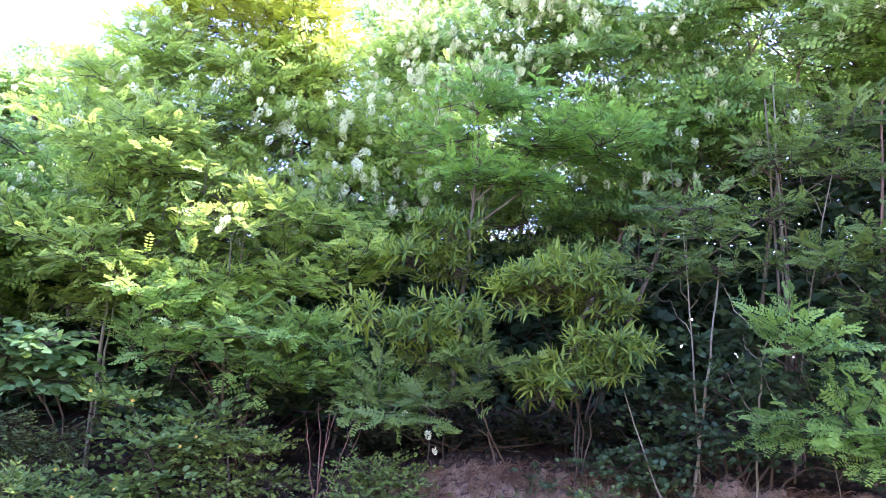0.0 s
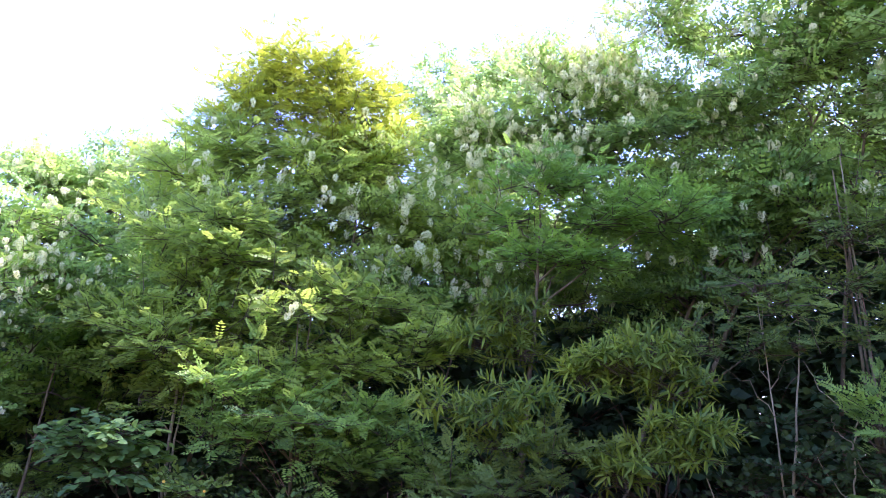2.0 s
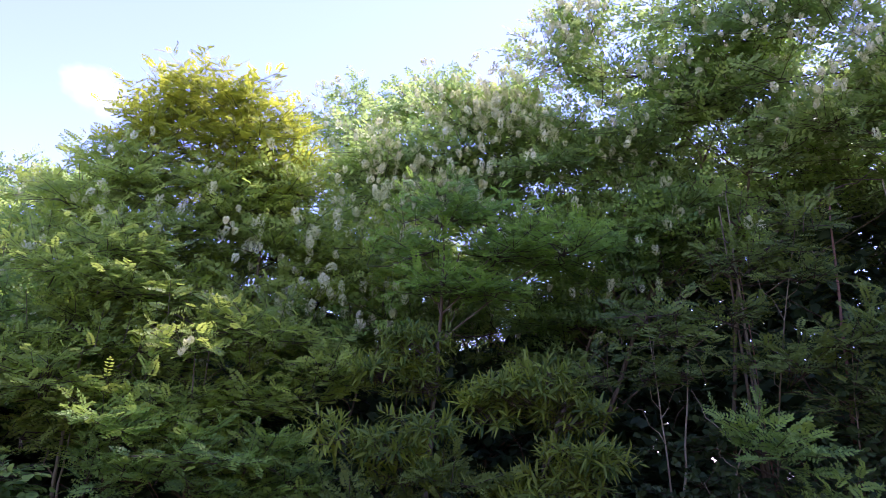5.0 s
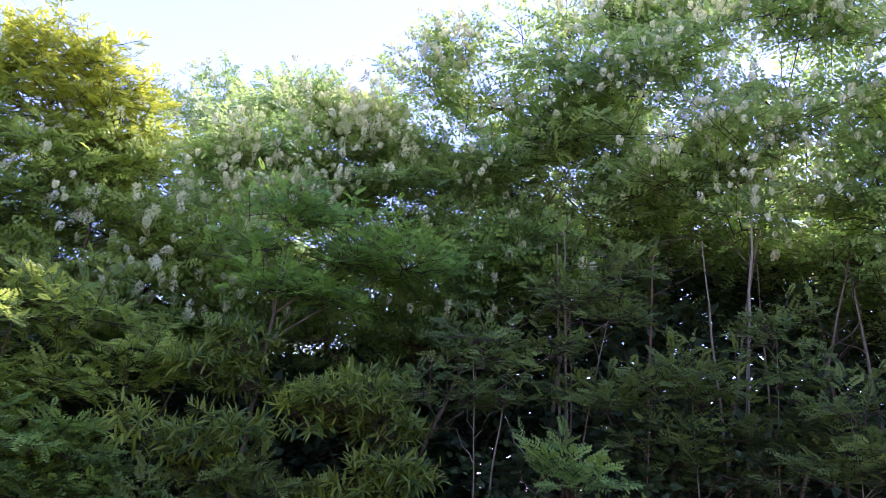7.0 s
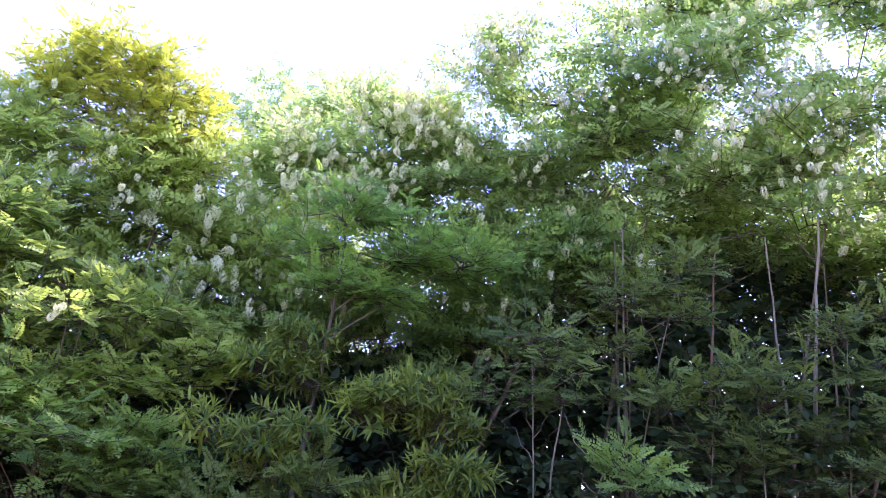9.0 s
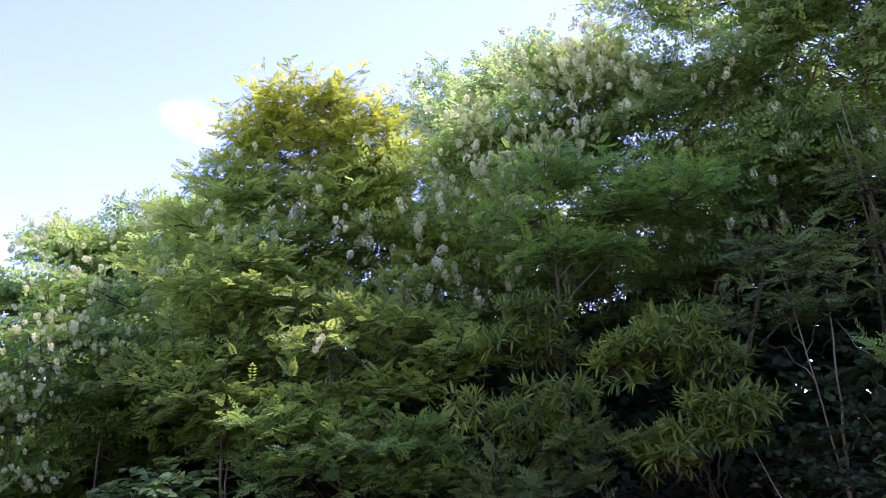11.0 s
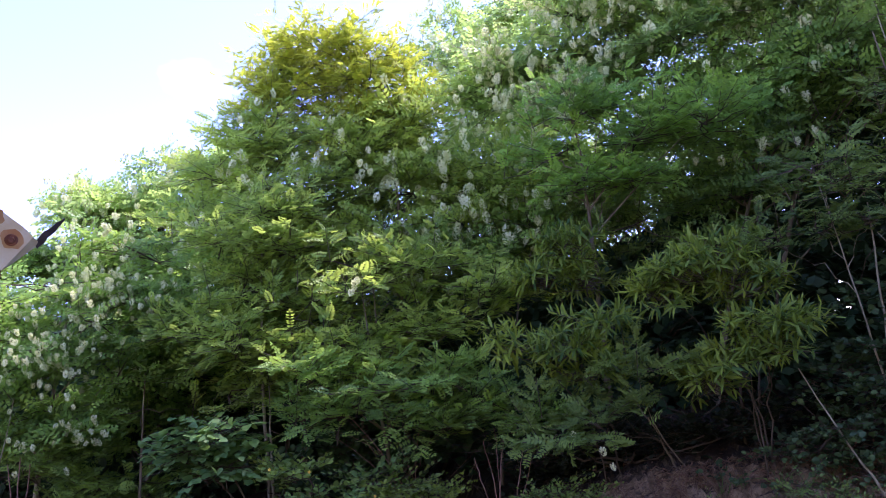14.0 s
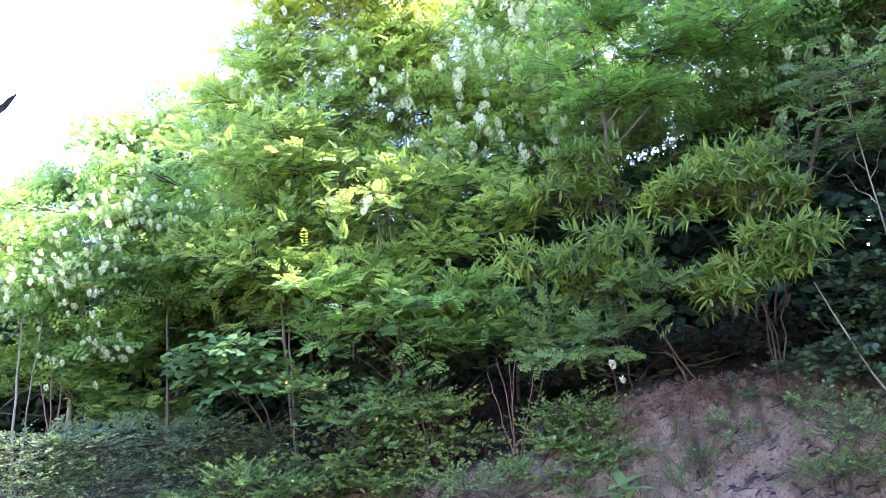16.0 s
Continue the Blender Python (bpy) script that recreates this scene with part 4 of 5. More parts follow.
# ---- a dead sapling with crooked bare branches among the ivy ----
def dead_sapling():
    g = np.random.default_rng(99)
    trunk = [(2.40, 5.10, ground_z(2.40, 5.10) - 0.04), (2.37, 5.01, 1.31), (2.39, 5.01, 1.57), (2.42, 4.99, 1.82)]
    foot = np.array(trunk[0])
    root = thing("dead_sapling", foot, "dead leafless sapling with crooked pale twigs in the ivy", "sapling")
    def limb(name, points, r0, r1):
        pts = np.array(points, float)
        fine = np.linspace(0, len(pts) - 1, 4 * len(pts))
        path = np.stack([np.interp(fine, np.arange(len(pts)), pts[:, k]) for k in range(3)], 1) + g.normal(0, 0.006, (len(fine), 3))
        v, q = tube(path, np.linspace(r0, r1, len(path)), 5)
        part(name, quad_mesh(name, v - foot, q, M_PALEBARK, True), root)
    limb("trunk", trunk, 0.009, 0.005)
    limb("branch", [(2.42, 4.99, 1.82), (2.24, 5.06, 2.0), (2.14, 5.08, 2.21)], 0.005, 0.002)
    limb("branch", [(2.385, 5.01, 1.67), (2.30, 5.03, 1.75), (2.27, 5.02, 1.85)], 0.004, 0.0015)
    limb("branch", [(2.385, 5.01, 1.64), (2.38, 5.0, 1.60), (2.45, 4.98, 1.46)], 0.005, 0.002)
    limb("branch", [(2.37, 5.01, 1.31), (2.30, 5.04, 1.36), (2.19, 5.1, 1.58)], 0.006, 0.002)
    limb("branch", [(2.37, 5.01, 1.31), (2.43, 4.98, 1.26), (2.51, 4.94, 1.24)], 0.006, 0.002)


dead_sapling()


# ---- sweet chestnut bushes: long toothed leaves, each its own piece ----
def chestnut_leaf(k, width=0.185, teeth=5):
    g = np.random.default_rng(70 + k)
    n = teeth * 2
    v, q = [], []
    droop = (0.3, 0.6, 0.9)[k % 3]
    for i in range(n + 1):
        f = i / n
        half = width / 2 * math.sin(math.pi * min(1, 0.06 + f * 0.94) ** 0.9) ** 0.8 * (1.0 if i % 2 else 0.82)
        if i == n:
            half = 0.002
        z = -droop * 0.4 * f * f
        v += [[f, half, z + 0.18 * half], [f, 0, z], [f, -half, z + 0.18 * half]]
    for i in range(n):
        a = i * 3
        q += [[a, a + 1, a + 4, a + 3], [a + 1, a + 2, a + 5, a + 4]]
    return np.array(v), np.array(q)


CHEST = [chestnut_leaf(k, teeth=3) for k in range(3)]


def broad_leaf(k):
    g = np.random.default_rng(90 + k)
    v, q = [], []
    n = 7
    for i in range(n + 1):
        f = i / n
        half = 0.42 * math.sin(math.pi * (0.1 + 0.9 * f) ** 0.75) ** 0.7 if i < n else 0.004
        half *= 1 + 0.08 * (-1) ** i
        z = -0.22 * f * f + g.normal(0, 0.01)
        v += [[f, half, z + 0.12 * half], [f, 0, z], [f, -half, z + 0.12 * half]]
    for i in range(n):
        a = i * 3
        q += [[a, a + 1, a + 4, a + 3], [a + 1, a + 2, a + 5, a + 4]]
    return np.array(v), np.array(q)


BROAD = [broad_leaf(k) for k in range(3)]


def leafy_bush(name, base, blobs, shapes, mat, label, category, per, leaf, length, step, seed, group="", single=280, trunk=0.012, stems=2, lift=0.1, bark=None, flat=0.35, whorl=False):
    """a bush with large leaves, the first of them pieces of their own"""
    g = np.random.default_rng(seed)
    foot = grounded(base)
    root = thing(name, foot, label, category, group)
    for k in range(stems):
        goal = np.array(blobs[k % len(blobs)][:3])
        s = foot + g.normal(0, 0.05, 3) * [1, 1, 0]
        p = bend(s, [s[0], s[1], (s[2] * .4 + goal[2] * .6)], goal, 10, 0.015, g)
        v, q = tube(p, np.linspace(trunk, trunk * 0.3, 10), 6)
        part("stem", quad_mesh("stem", v - foot, q, bark or M_BARK, True), root)
    for b in blobs[stems:]:
        c = np.array(b[:3])
        k = g.integers(4, 8)
        v, q = tube(bend(p[k], (p[k] + c) / 2, c, 6, 0.015, g), np.linspace(trunk * 0.5, trunk * 0.2, 6), 5)
        part("branch", quad_mesh("branch", v - foot, q, bark or M_BARK, True), root)
    at, way, own = shoots_in(blobs, per, g, rise=0.7 if whorl else 0.3)
    twigs = Pile()
    for a, w in zip(at, way):
        twigs.add(*tube([a - w * 0.15, a + w * length * .5, a + w * length], [0.003, 0.002, 0.001], 3))
    part("branchwork", twigs.mesh("branchwork", M_TWIG, foot), root)["kind"] = "stuff"
    o, w, u, s, y = leaves_on(at, way, length, step, leaf, g, spread=0.8, lift=lift, flat=flat, whorl=whorl, turn=0.2)
    order = np.argsort(o[:, 1] + g.normal(0, 0.05, len(o)))
    near, rest = order[:single], order[single:]
    if len(rest):
        pile = Pile()
        lay(pile, shapes, o[rest], w[rest], u[rest], s[rest], g, y[rest])
        part("foliage", pile.mesh("foliage", mat, foot), root)["kind"] = "stuff"
    shared = [quad_mesh("leaf", v, q, mat, False) for v, q in shapes]
    for i in near:
        e1 = unit(w[i]); e2 = unit(np.cross(u[i], e1)); e3 = np.cross(e1, e2)
        ob = part("leaf", shared[g.integers(len(shared))], root)
        m = Matrix((e1, e2, e3)).transposed().to_4x4() @ Matrix.Scale(s[i], 4)
        m.translation = Vector(o[i] - foot)
        ob.matrix_basis = m
    return root


CH = dict(shapes=CHEST, mat=M_CHEST, category="bush", per=900, leaf=0.126, length=0.18, step=0.015, group="chestnut bushes", whorl=True, lift=0.05, trunk=0.007, bark=M_TWIG)
leafy_bush("chestnut_bush", (1.26, 5.49), [(1.02, 5.27, 2.12, 0.42, 0.19), (0.74, 5.34, 2.01, 0.25, 0.15), (1.19, 5.22, 2.24, 0.21, 0.12), (1.32, 5.21, 1.98, 0.19, 0.17)], label="sweet chestnut bush with long toothed glossy leaves", seed=101, **CH)
leafy_bush("chestnut_bush", (0.26, 5.65), [(0.02, 5.32, 1.76, 0.31, 0.18), (-0.25, 5.32, 1.83, 0.16, 0.12), (0.3, 5.3, 1.89, 0.18, 0.13), (0.14, 5.32, 1.54, 0.18, 0.16)], label="sweet chestnut bush with pale drooping young leaves", seed=102, **CH)
leafy_bush("chestnut_bush", (1.24, 5.48), [(1.37, 5.11, 1.7, 0.27, 0.16), (1.21, 5.15, 1.58, 0.2, 0.16), (1.46, 5.08, 1.54, 0.16, 0.14), (0.89, 5.22, 1.37, 0.2, 0.17), (1.05, 5.19, 1.46, 0.18, 0.14)], label="low sweet chestnut bush hanging over the bank", seed=103, **CH)
leafy_bush("chestnut_bush", (0.05, 6.21), [(0.21, 5.84, 2.5, 0.34, 0.17), (0.04, 5.88, 2.31, 0.3, 0.14), (0.3, 5.87, 2.26, 0.23, 0.16)], label="shaded sweet chestnut bush under the locusts", seed=104, **CH)
leafy_bush("hazel_bush", (-2.73, 6.05), [(-2.58, 5.29, 1.48, 0.34, 0.18), (-2.77, 5.19, 1.38, 0.22, 0.13), (-2.52, 5.31, 1.26, 0.31, 0.13), (-2.67, 5.24, 1.2, 0.27, 0.11)], BROAD, M_HAZEL, "hazel bush with broad rounded leaves in tiers", "bush", 950, 0.085, 0.2, 0.036, 105, lift=0.0, flat=0.2)


# ---- small-leaved shrubs ----
OVALS = [oval(0.5), oval(0.62), oval(0.42)]
WIDE = [oval(0.75), oval(0.85), oval(0.65)]
SLIM = [oval(0.3), oval(0.36)]


def shrub(name, base, blobs, mat, label, per, leaf, length, step, seed, shapes=OVALS, flowers=0, flower_mat=None, category="shrub", rise=0.4):
    g = np.random.default_rng(seed)
    foot = grounded(base)
    root = thing(name, foot, label, category, "shrubs on the bank")
    for b in blobs:
        c = np.array(b[:3])
        s = foot + g.normal(0, 0.08, 3) * [1, 1, 0]
        v, q = tube(bend(s, [(s[0] + c[0]) / 2, (s[1] + c[1]) / 2, c[2] - 0.05], c, 7, 0.02, g), np.linspace(0.012, 0.005, 7), 5)
        part("stem", quad_mesh("stem", v - foot, q, M_TWIG, True), root)
    at, way, own = shoots_in(blobs, per, g, rise=rise)
    twigs = Pile()
    for a, w in zip(at, way):
        twigs.add(*tube([a - w * 0.1, a + w * length * 0.8], [0.002, 0.001], 3))
    part("branchwork", twigs.mesh("branchwork", M_TWIG, foot), root)["kind"] = "stuff"
    pile = Pile()
    o, w, u, s, y = leaves_on(at, way, length, step, leaf, g, spread=1.0, lift=0.2, flat=0.5, turn=0.35)
    lay(pile, shapes, o, w, u, s, g, y)
    part("foliage", pile.mesh("foliage", mat, foot), root)
    if flowers:
        petal = Pile()
        for k in range(5):
            a = k * 2 * math.pi / 5
            e1 = np.array([math.cos(a), math.sin(a), 0.35]); e2 = np.array([-math.sin(a), math.cos(a), 0])
            petal.add([[0, 0, 0], e1 * 0.6 + e2 * 0.5, e1, e1 * 0.6 - e2 * 0.5], [[0, 3, 2, 1]])
        me = petal.mesh("flower", flower_mat)
        front = np.argsort(at[:, 1])[:max(flowers * 4, 20)]
        for k in g.choice(front, flowers, replace=False):
            ob = part("flower", me, root, "small yellow flower")
            ob.location = Vector(at[k] + way[k] * length * 0.9 - foot)
            ob.rotation_euler = (g.uniform(0.3, 1.3), 0, g.uniform(-0.8, 0.8))
            ob.scale = (0.012,) * 3
    return root


shrub("grey_shrub", (-3.79, 5.07), [(-3.84, 4.71, 0.97, 0.42, 0.25), (-3.52, 4.94, 0.93, 0.42, 0.25), (-3.86, 4.65, 0.71, 0.42, 0.23), (-3.52, 4.9, 0.62, 0.46, 0.23), (-3.17, 5.16, 0.85, 0.32, 0.23), (-3.21, 5.1, 0.58, 0.37, 0.23), (-2.89, 5.32, 0.88, 0.32, 0.21)], M_GREYSHRUB, "dense grey-green small-leaved shrub mass on the bank", 1900, 0.026, 0.2, 0.012, 111)
shrub("dark_shrub", (-2.66, 5.71), [(-2.95, 5.37, 0.58, 0.33, 0.24), (-2.6, 5.57, 0.8, 0.26, 0.16), (-2.49, 5.59, 0.57, 0.21, 0.19), (-2.68, 5.52, 0.69, 0.24, 0.19)], M_GREYSHRUB, "twiggy dull grey-green shrub with fine leaves", 1900, 0.038, 0.22, 0.018, 112, SLIM)
shrub("pale_shrub", (-2.6, 5.14), [(-2.55, 5, 0.54, 0.3, 0.13), (-2.34, 5.08, 0.42, 0.26, 0.13), (-2.78, 4.86, 0.48, 0.22, 0.13)], M_HERB, "fresh pale-green upright shoots in front of shrubs", 1500, 0.055, 0.22, 0.024, 113, SLIM, rise=0.9)
shrub("green_shrub", (-4.41, 6.17), [(-4.54, 5.83, 1.41, 0.45, 0.25), (-4.07, 6.16, 1.14, 0.34, 0.25), (-4.24, 6.05, 1.55, 0.45, 0.23), (-3.84, 6.29, 0.97, 0.28, 0.2), (-4.69, 5.71, 1.63, 0.34, 0.23)], M_LOCUST, "feathery green regrowth under the locust trees", 600, 0.15, 0.3, 0.045, 114, PLAIN)
shrub("rose_bush", (-1.79, 5.51), [(-1.82, 5.46, 0.86, 0.31, 0.2), (-2.03, 5.4, 1.1, 0.24, 0.18), (-1.59, 5.51, 0.7, 0.26, 0.22), (-1.92, 5.39, 0.59, 0.31, 0.22), (-1.48, 5.57, 0.98, 0.26, 0.15), (-2.19, 5.25, 0.44, 0.22, 0.18), (-1.73, 5.41, 0.4, 0.31, 0.18)], M_HERB, "green rose bush with scattered small yellow flowers", 1000, 0.065, 0.26, 0.03, 115, flowers=14, flower_mat=M_ROSE)
shrub("privet_bush", (-1.16, 5.56), [(-1.1, 5.53, 0.77, 0.24, 0.19), (-0.96, 5.53, 0.59, 0.22, 0.17), (-1.29, 5.45, 0.55, 0.24, 0.17), (-1.3, 5.5, 0.88, 0.22, 0.15), (-1.43, 5.39, 0.38, 0.26, 0.15)], M_PRIVET, "yellow-green small-leaved bush beside the coppice", 1300, 0.045, 0.24, 0.024, 116)
shrub("bramble", (-0.35, 5.44), [(-0.33, 5.38, 0.54, 0.21, 0.19), (-0.22, 5.42, 0.76, 0.15, 0.09), (-0.07, 5.37, 0.44, 0.15, 0.19), (-0.44, 5.33, 0.33, 0.21, 0.12), (-0, 5.4, 0.64, 0.19, 0.15), (0.05, 5.35, 0.37, 0.15, 0.17), (-0.19, 5.32, 0.19, 0.19, 0.1)], M_HERB, "ivy and bramble leaves trailing down the bank", 2300, 0.042, 0.22, 0.024, 117, rise=0.9)
shrub("weed_clump", (0.64, 5.07), [(0.62, 5.09, 0.31, 0.22, 0.14), (0.84, 5.1, 0.54, 0.18, 0.1), (0.91, 5.03, 0.26, 0.12, 0.08)], M_HERB, "low green weeds on the eroded bank", 1300, 0.03, 0.18, 0.02, 118, rise=0.9)
shrub("weed_clump", (1.33, 4.82), [(1.43, 4.85, 0.51, 0.24, 0.2), (1.28, 4.84, 0.27, 0.2, 0.16), (1.48, 4.78, 0.29, 0.2, 0.16), (1.28, 4.92, 0.65, 0.2, 0.1)], M_HERB, "nettle-like green weeds on the bank", 1500, 0.03, 0.18, 0.02, 119, rise=0.9)
shrub("weed_clump", (-0.67, 5.09), [(-0.66, 5.11, 0.36, 0.24, 0.12), (-0.92, 5.08, 0.36, 0.2, 0.12), (-0.25, 5.13, 0.28, 0.2, 0.12), (-0.04, 5.16, 0.44, 0.12, 0.16), (-1.12, 5.03, 0.32, 0.2, 0.1)], M_HERB, "trailing green weeds and small ivy on the bank foot", 1500, 0.032, 0.18, 0.02, 123, rise=0.9)
shrub("bramble", (1.56, 5.36), [(1.57, 5.28, 0.87, 0.3, 0.17), (1.74, 5.2, 0.67, 0.25, 0.21), (1.38, 5.34, 0.89, 0.21, 0.13), (1.75, 5.24, 0.99, 0.25, 0.17), (1.07, 5.39, 0.69, 0.17, 0.08)], M_DARKSHRUB_SHADE, "dark brambles along the bank top", 900, 0.05, 0.26, 0.03, 124, WIDE)
shrub("bramble", (2.39, 5.23), [(1.83, 5.39, 1.31, 0.26, 0.26), (2.29, 5.2, 1.19, 0.35, 0.26), (2.16, 5.27, 1.49, 0.31, 0.22), (2.62, 5.06, 1.49, 0.35, 0.22), (2.83, 4.94, 1.33, 0.31, 0.22), (3.04, 4.82, 1.53, 0.26, 0.26), (2.55, 5.07, 1.07, 0.31, 0.18), (2.9, 4.87, 1.01, 0.31, 0.18), (1.94, 5.33, 1, 0.26, 0.18)], M_DARKSHRUB_SHADE, "dark green ivy and bramble thicket on the bank", 700, 0.06, 0.3, 0.036, 120, WIDE)
# The next two are dark filler, added where there is only shade.
shrub("bramble", (0.93, 6.36), [(0.63, 6.31, 0.96, 0.39, 0.24), (1.15, 6.23, 0.99, 0.39, 0.24), (0.15, 6.33, 0.79, 0.39, 0.22), (1.63, 6.12, 1.02, 0.39, 0.24), (-0.23, 6.32, 0.74, 0.34, 0.19), (2.08, 5.98, 1.09, 0.34, 0.24)], M_SHADE, "near-black leaf filler for the shade behind the bank top", 700, 0.08, 0.3, 0.045, 125, WIDE)
shrub("bramble", (0.43, 6), [(-0.37, 5.99, 1.02, 0.28, 0.18), (-0.06, 6, 0.98, 0.32, 0.16), (0.29, 5.98, 0.98, 0.32, 0.16), (0.63, 5.96, 1, 0.28, 0.16), (-0.04, 5.98, 0.8, 0.23, 0.1), (0.96, 5.91, 0.98, 0.28, 0.14), (1.27, 5.84, 0.99, 0.28, 0.14)], M_SHADE, "near-black shoot filler for the shade along the bank edge", 900, 0.05, 0.22, 0.03, 126)
shrub("bramble", (3.63, 4.93), [(3.46, 4.89, 2.19, 0.32, 0.27), (3.13, 5.11, 1.85, 0.36, 0.23), (3.88, 4.62, 1.97, 0.36, 0.27), (2.63, 5.36, 1.85, 0.32, 0.23), (4.21, 4.31, 2.26, 0.27, 0.23), (4.6, 3.88, 2.47, 0.36, 0.23), (2.26, 5.51, 1.84, 0.32, 0.23), (3.42, 4.94, 1.81, 0.36, 0.23)], M_DARKSHRUB_SHADE, "dark understory brambles among thin stems", 350, 0.085, 0.3, 0.045, 121, WIDE)
shrub("bramble", (-1.84, 6.45), [(-1.86, 6.31, 1.11, 0.36, 0.31), (-1.45, 6.41, 0.94, 0.41, 0.31), (-1.01, 6.51, 1.2, 0.41, 0.31), (-2.17, 6.2, 0.92, 0.36, 0.25), (-0.65, 6.57, 1.46, 0.36, 0.25), (-2.47, 6.1, 1.09, 0.31, 0.25)], M_DARKSHRUB_SHADE, "shaded green undergrowth below the saplings", 420, 0.09, 0.3, 0.045, 122, WIDE)


# ---- dark leaf filler for the deep shade inside the wood ----


def deep_wood():
    g = np.random.default_rng(130)
    pile = Pile()
    n = 88000
    a = g.uniform(radians(-50), radians(62), n)
    r = g.uniform(np.where(a < radians(-8), 8.4, 7.4), 11.5)
    at = np.stack([np.sin(a) * r, np.cos(a) * r, np.zeros(n)], 1)
    lim = 1.65 + np.interp(np.degrees(a), (-50, -22, -10, 0, 10, 22, 45, 62), (0.06, 0.09, 0.13, 0.12, 0.16, 0.34, 0.36, 0.3)) * r
    z0 = np.array([ground_z(x, y) for x, y in at[:, :2]])
    at[:, 2] = z0 + (lim - z0) * g.uniform(0, 1, n) ** 0.9
    way = unit(g.normal(0, 1, (n, 3)) * [1, 1, 0.4] + [0, -0.2, 0.3])
    up = unit(g.normal(0, 0.7, (n, 3)) + [0, -0.3, 1])
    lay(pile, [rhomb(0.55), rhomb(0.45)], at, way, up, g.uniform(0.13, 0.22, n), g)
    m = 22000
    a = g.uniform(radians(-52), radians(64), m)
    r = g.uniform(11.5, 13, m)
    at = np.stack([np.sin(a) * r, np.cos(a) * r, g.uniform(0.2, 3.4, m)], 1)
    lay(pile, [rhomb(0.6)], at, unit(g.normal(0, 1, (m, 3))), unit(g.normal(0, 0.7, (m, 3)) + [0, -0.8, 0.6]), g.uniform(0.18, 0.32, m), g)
    ob = new("undergrowth", pile.mesh("undergrowth", M_DARKSHRUB_SHADE))
    tagged(ob, "dark leaf filler standing for the wood's deep shade", "undergrowth", kind="stuff")


deep_wood()


# ---- bank litter: dry leaves, clods, grass ----
def bank_litter():
    g = np.random.default_rng(140)
    x = g.uniform(-3, 4.2, 800)
    s = g.uniform(4.5, 6.2, 800)
    y = s - 0.42 * np.maximum(0, x - 1.5)
    z = np.array([ground_z(a, b) for a, b in zip(x, y)]) + g.uniform(0.0, 0.02, 800)
    at = np.stack([x, y, z], 1)
    pile = Pile()
    lay(pile, [oval(0.5), oval(0.4)], at, unit(g.normal(0, 1, at.shape) * [1, 1, 0.3]), unit(np.array([0, -0.5, 1]) + g.normal(0, 0.4, at.shape)), g.uniform(0.02, 0.045, len(at)), g)
    tagged(new("leaf_litter", pile.mesh("leaf_litter", M_DRY)), "dry brown fallen leaves strewn on the bank", "leaf litter", kind="stuff")
    pile = Pile()
    for _ in range(300):
        x = g.uniform(-2.6, 4); y = g.uniform(4.6, 5.4) - 0.42 * max(0, x - 1.5)
        if noise.noise(Vector((x * 1.7, y * 1.7, 5))) < -0.05:
            continue
        p = np.array([x, y, ground_z(x, y) - 0.02])
        for _ in range(g.integers(6, 16)):
            d = unit(g.normal(0, 1, 3) * [0.6, 0.6, 0] + [0, -0.25, 1])
            h = g.uniform(0.08, 0.22)
            b = unit(np.cross(d, g.normal(0, 1, 3))) * 0.0035
            q = p + g.normal(0, 0.03, 3) * [1, 1, 0]
            tip = q + d * h + [d[0] * h * 0.5, d[1] * h * 0.5, -h * 0.15]
            m = q + d * h * 0.55
            pile.add([q + b, q - b, m - b * .8, m + b * .8, tip - b * .1, tip + b * .1], [[0, 1, 2, 3], [3, 2, 4, 5]])
    tagged(new("grass", pile.mesh("grass", M_HERB)), "thin green grass tufts on the bank", "grass", kind="stuff")
    pile = Pile()
    for _ in range(260):
        x = g.uniform(0.1, 3.0)
        y = 5.42 + g.normal(0, 0.14) - 0.42 * max(0, x - 1.5)
        if noise.noise(Vector((x * 2.3, y * 2, 9))) < -0.1:
            continue
        p = np.array([x, y, ground_z(x, y)])
        for _ in range(g.integers(5, 12)):
            d = unit(np.array([g.normal(0, 0.6), -0.8, g.uniform(-0.3, 0.7)]))
            h = g.uniform(0.06, 0.2)
            b = unit(np.cross(d, g.normal(0, 1, 3))) * 0.003
            q = p + g.normal(0, 0.03, 3) * [1, 1, 0]
            m = q + d * h * 0.5
            tip = q + d * h + [0, 0, -h * 0.4]
            pile.add([q + b, q - b, m - b, m + b, tip - b * .2, tip + b * .2], [[0, 1, 2, 3], [3, 2, 4, 5]])
    tagged(new("dry_grass", pile.mesh("dry_grass", M_DRY)), "dry brown grass and roots fringing the bank edge", "grass", kind="stuff")
    pile = Pile()
    ico = np.array([[0, 0, 1], [1, 0, 0], [0, 1, 0], [-1, 0, 0], [0, -1, 0], [0, 0, -1]], float)
    for _ in range(700):
        x = g.uniform(-1.2, 3.4); y = g.uniform(4.55, 5.7) - 0.42 * max(0, x - 1.5)
        p = np.array([x, y, ground_z(x, y)])
        r = 0.004 + 0.014 * g.uniform(0, 1) ** 3
        c = g.normal(0, 1, (8, 3)); c = np.array([[i, j, k] for i in (-1, 1) for j in (-1, 1) for k in (-1, 1)]) * g.uniform(0.5, 1, (8, 3)) * r * [1, 1, 0.7]
        pile.add(p + c, [[0, 1, 3, 2], [4, 6, 7, 5], [0, 4, 5, 1], [2, 3, 7, 6], [0, 2, 6, 4], [1, 5, 7, 3]])
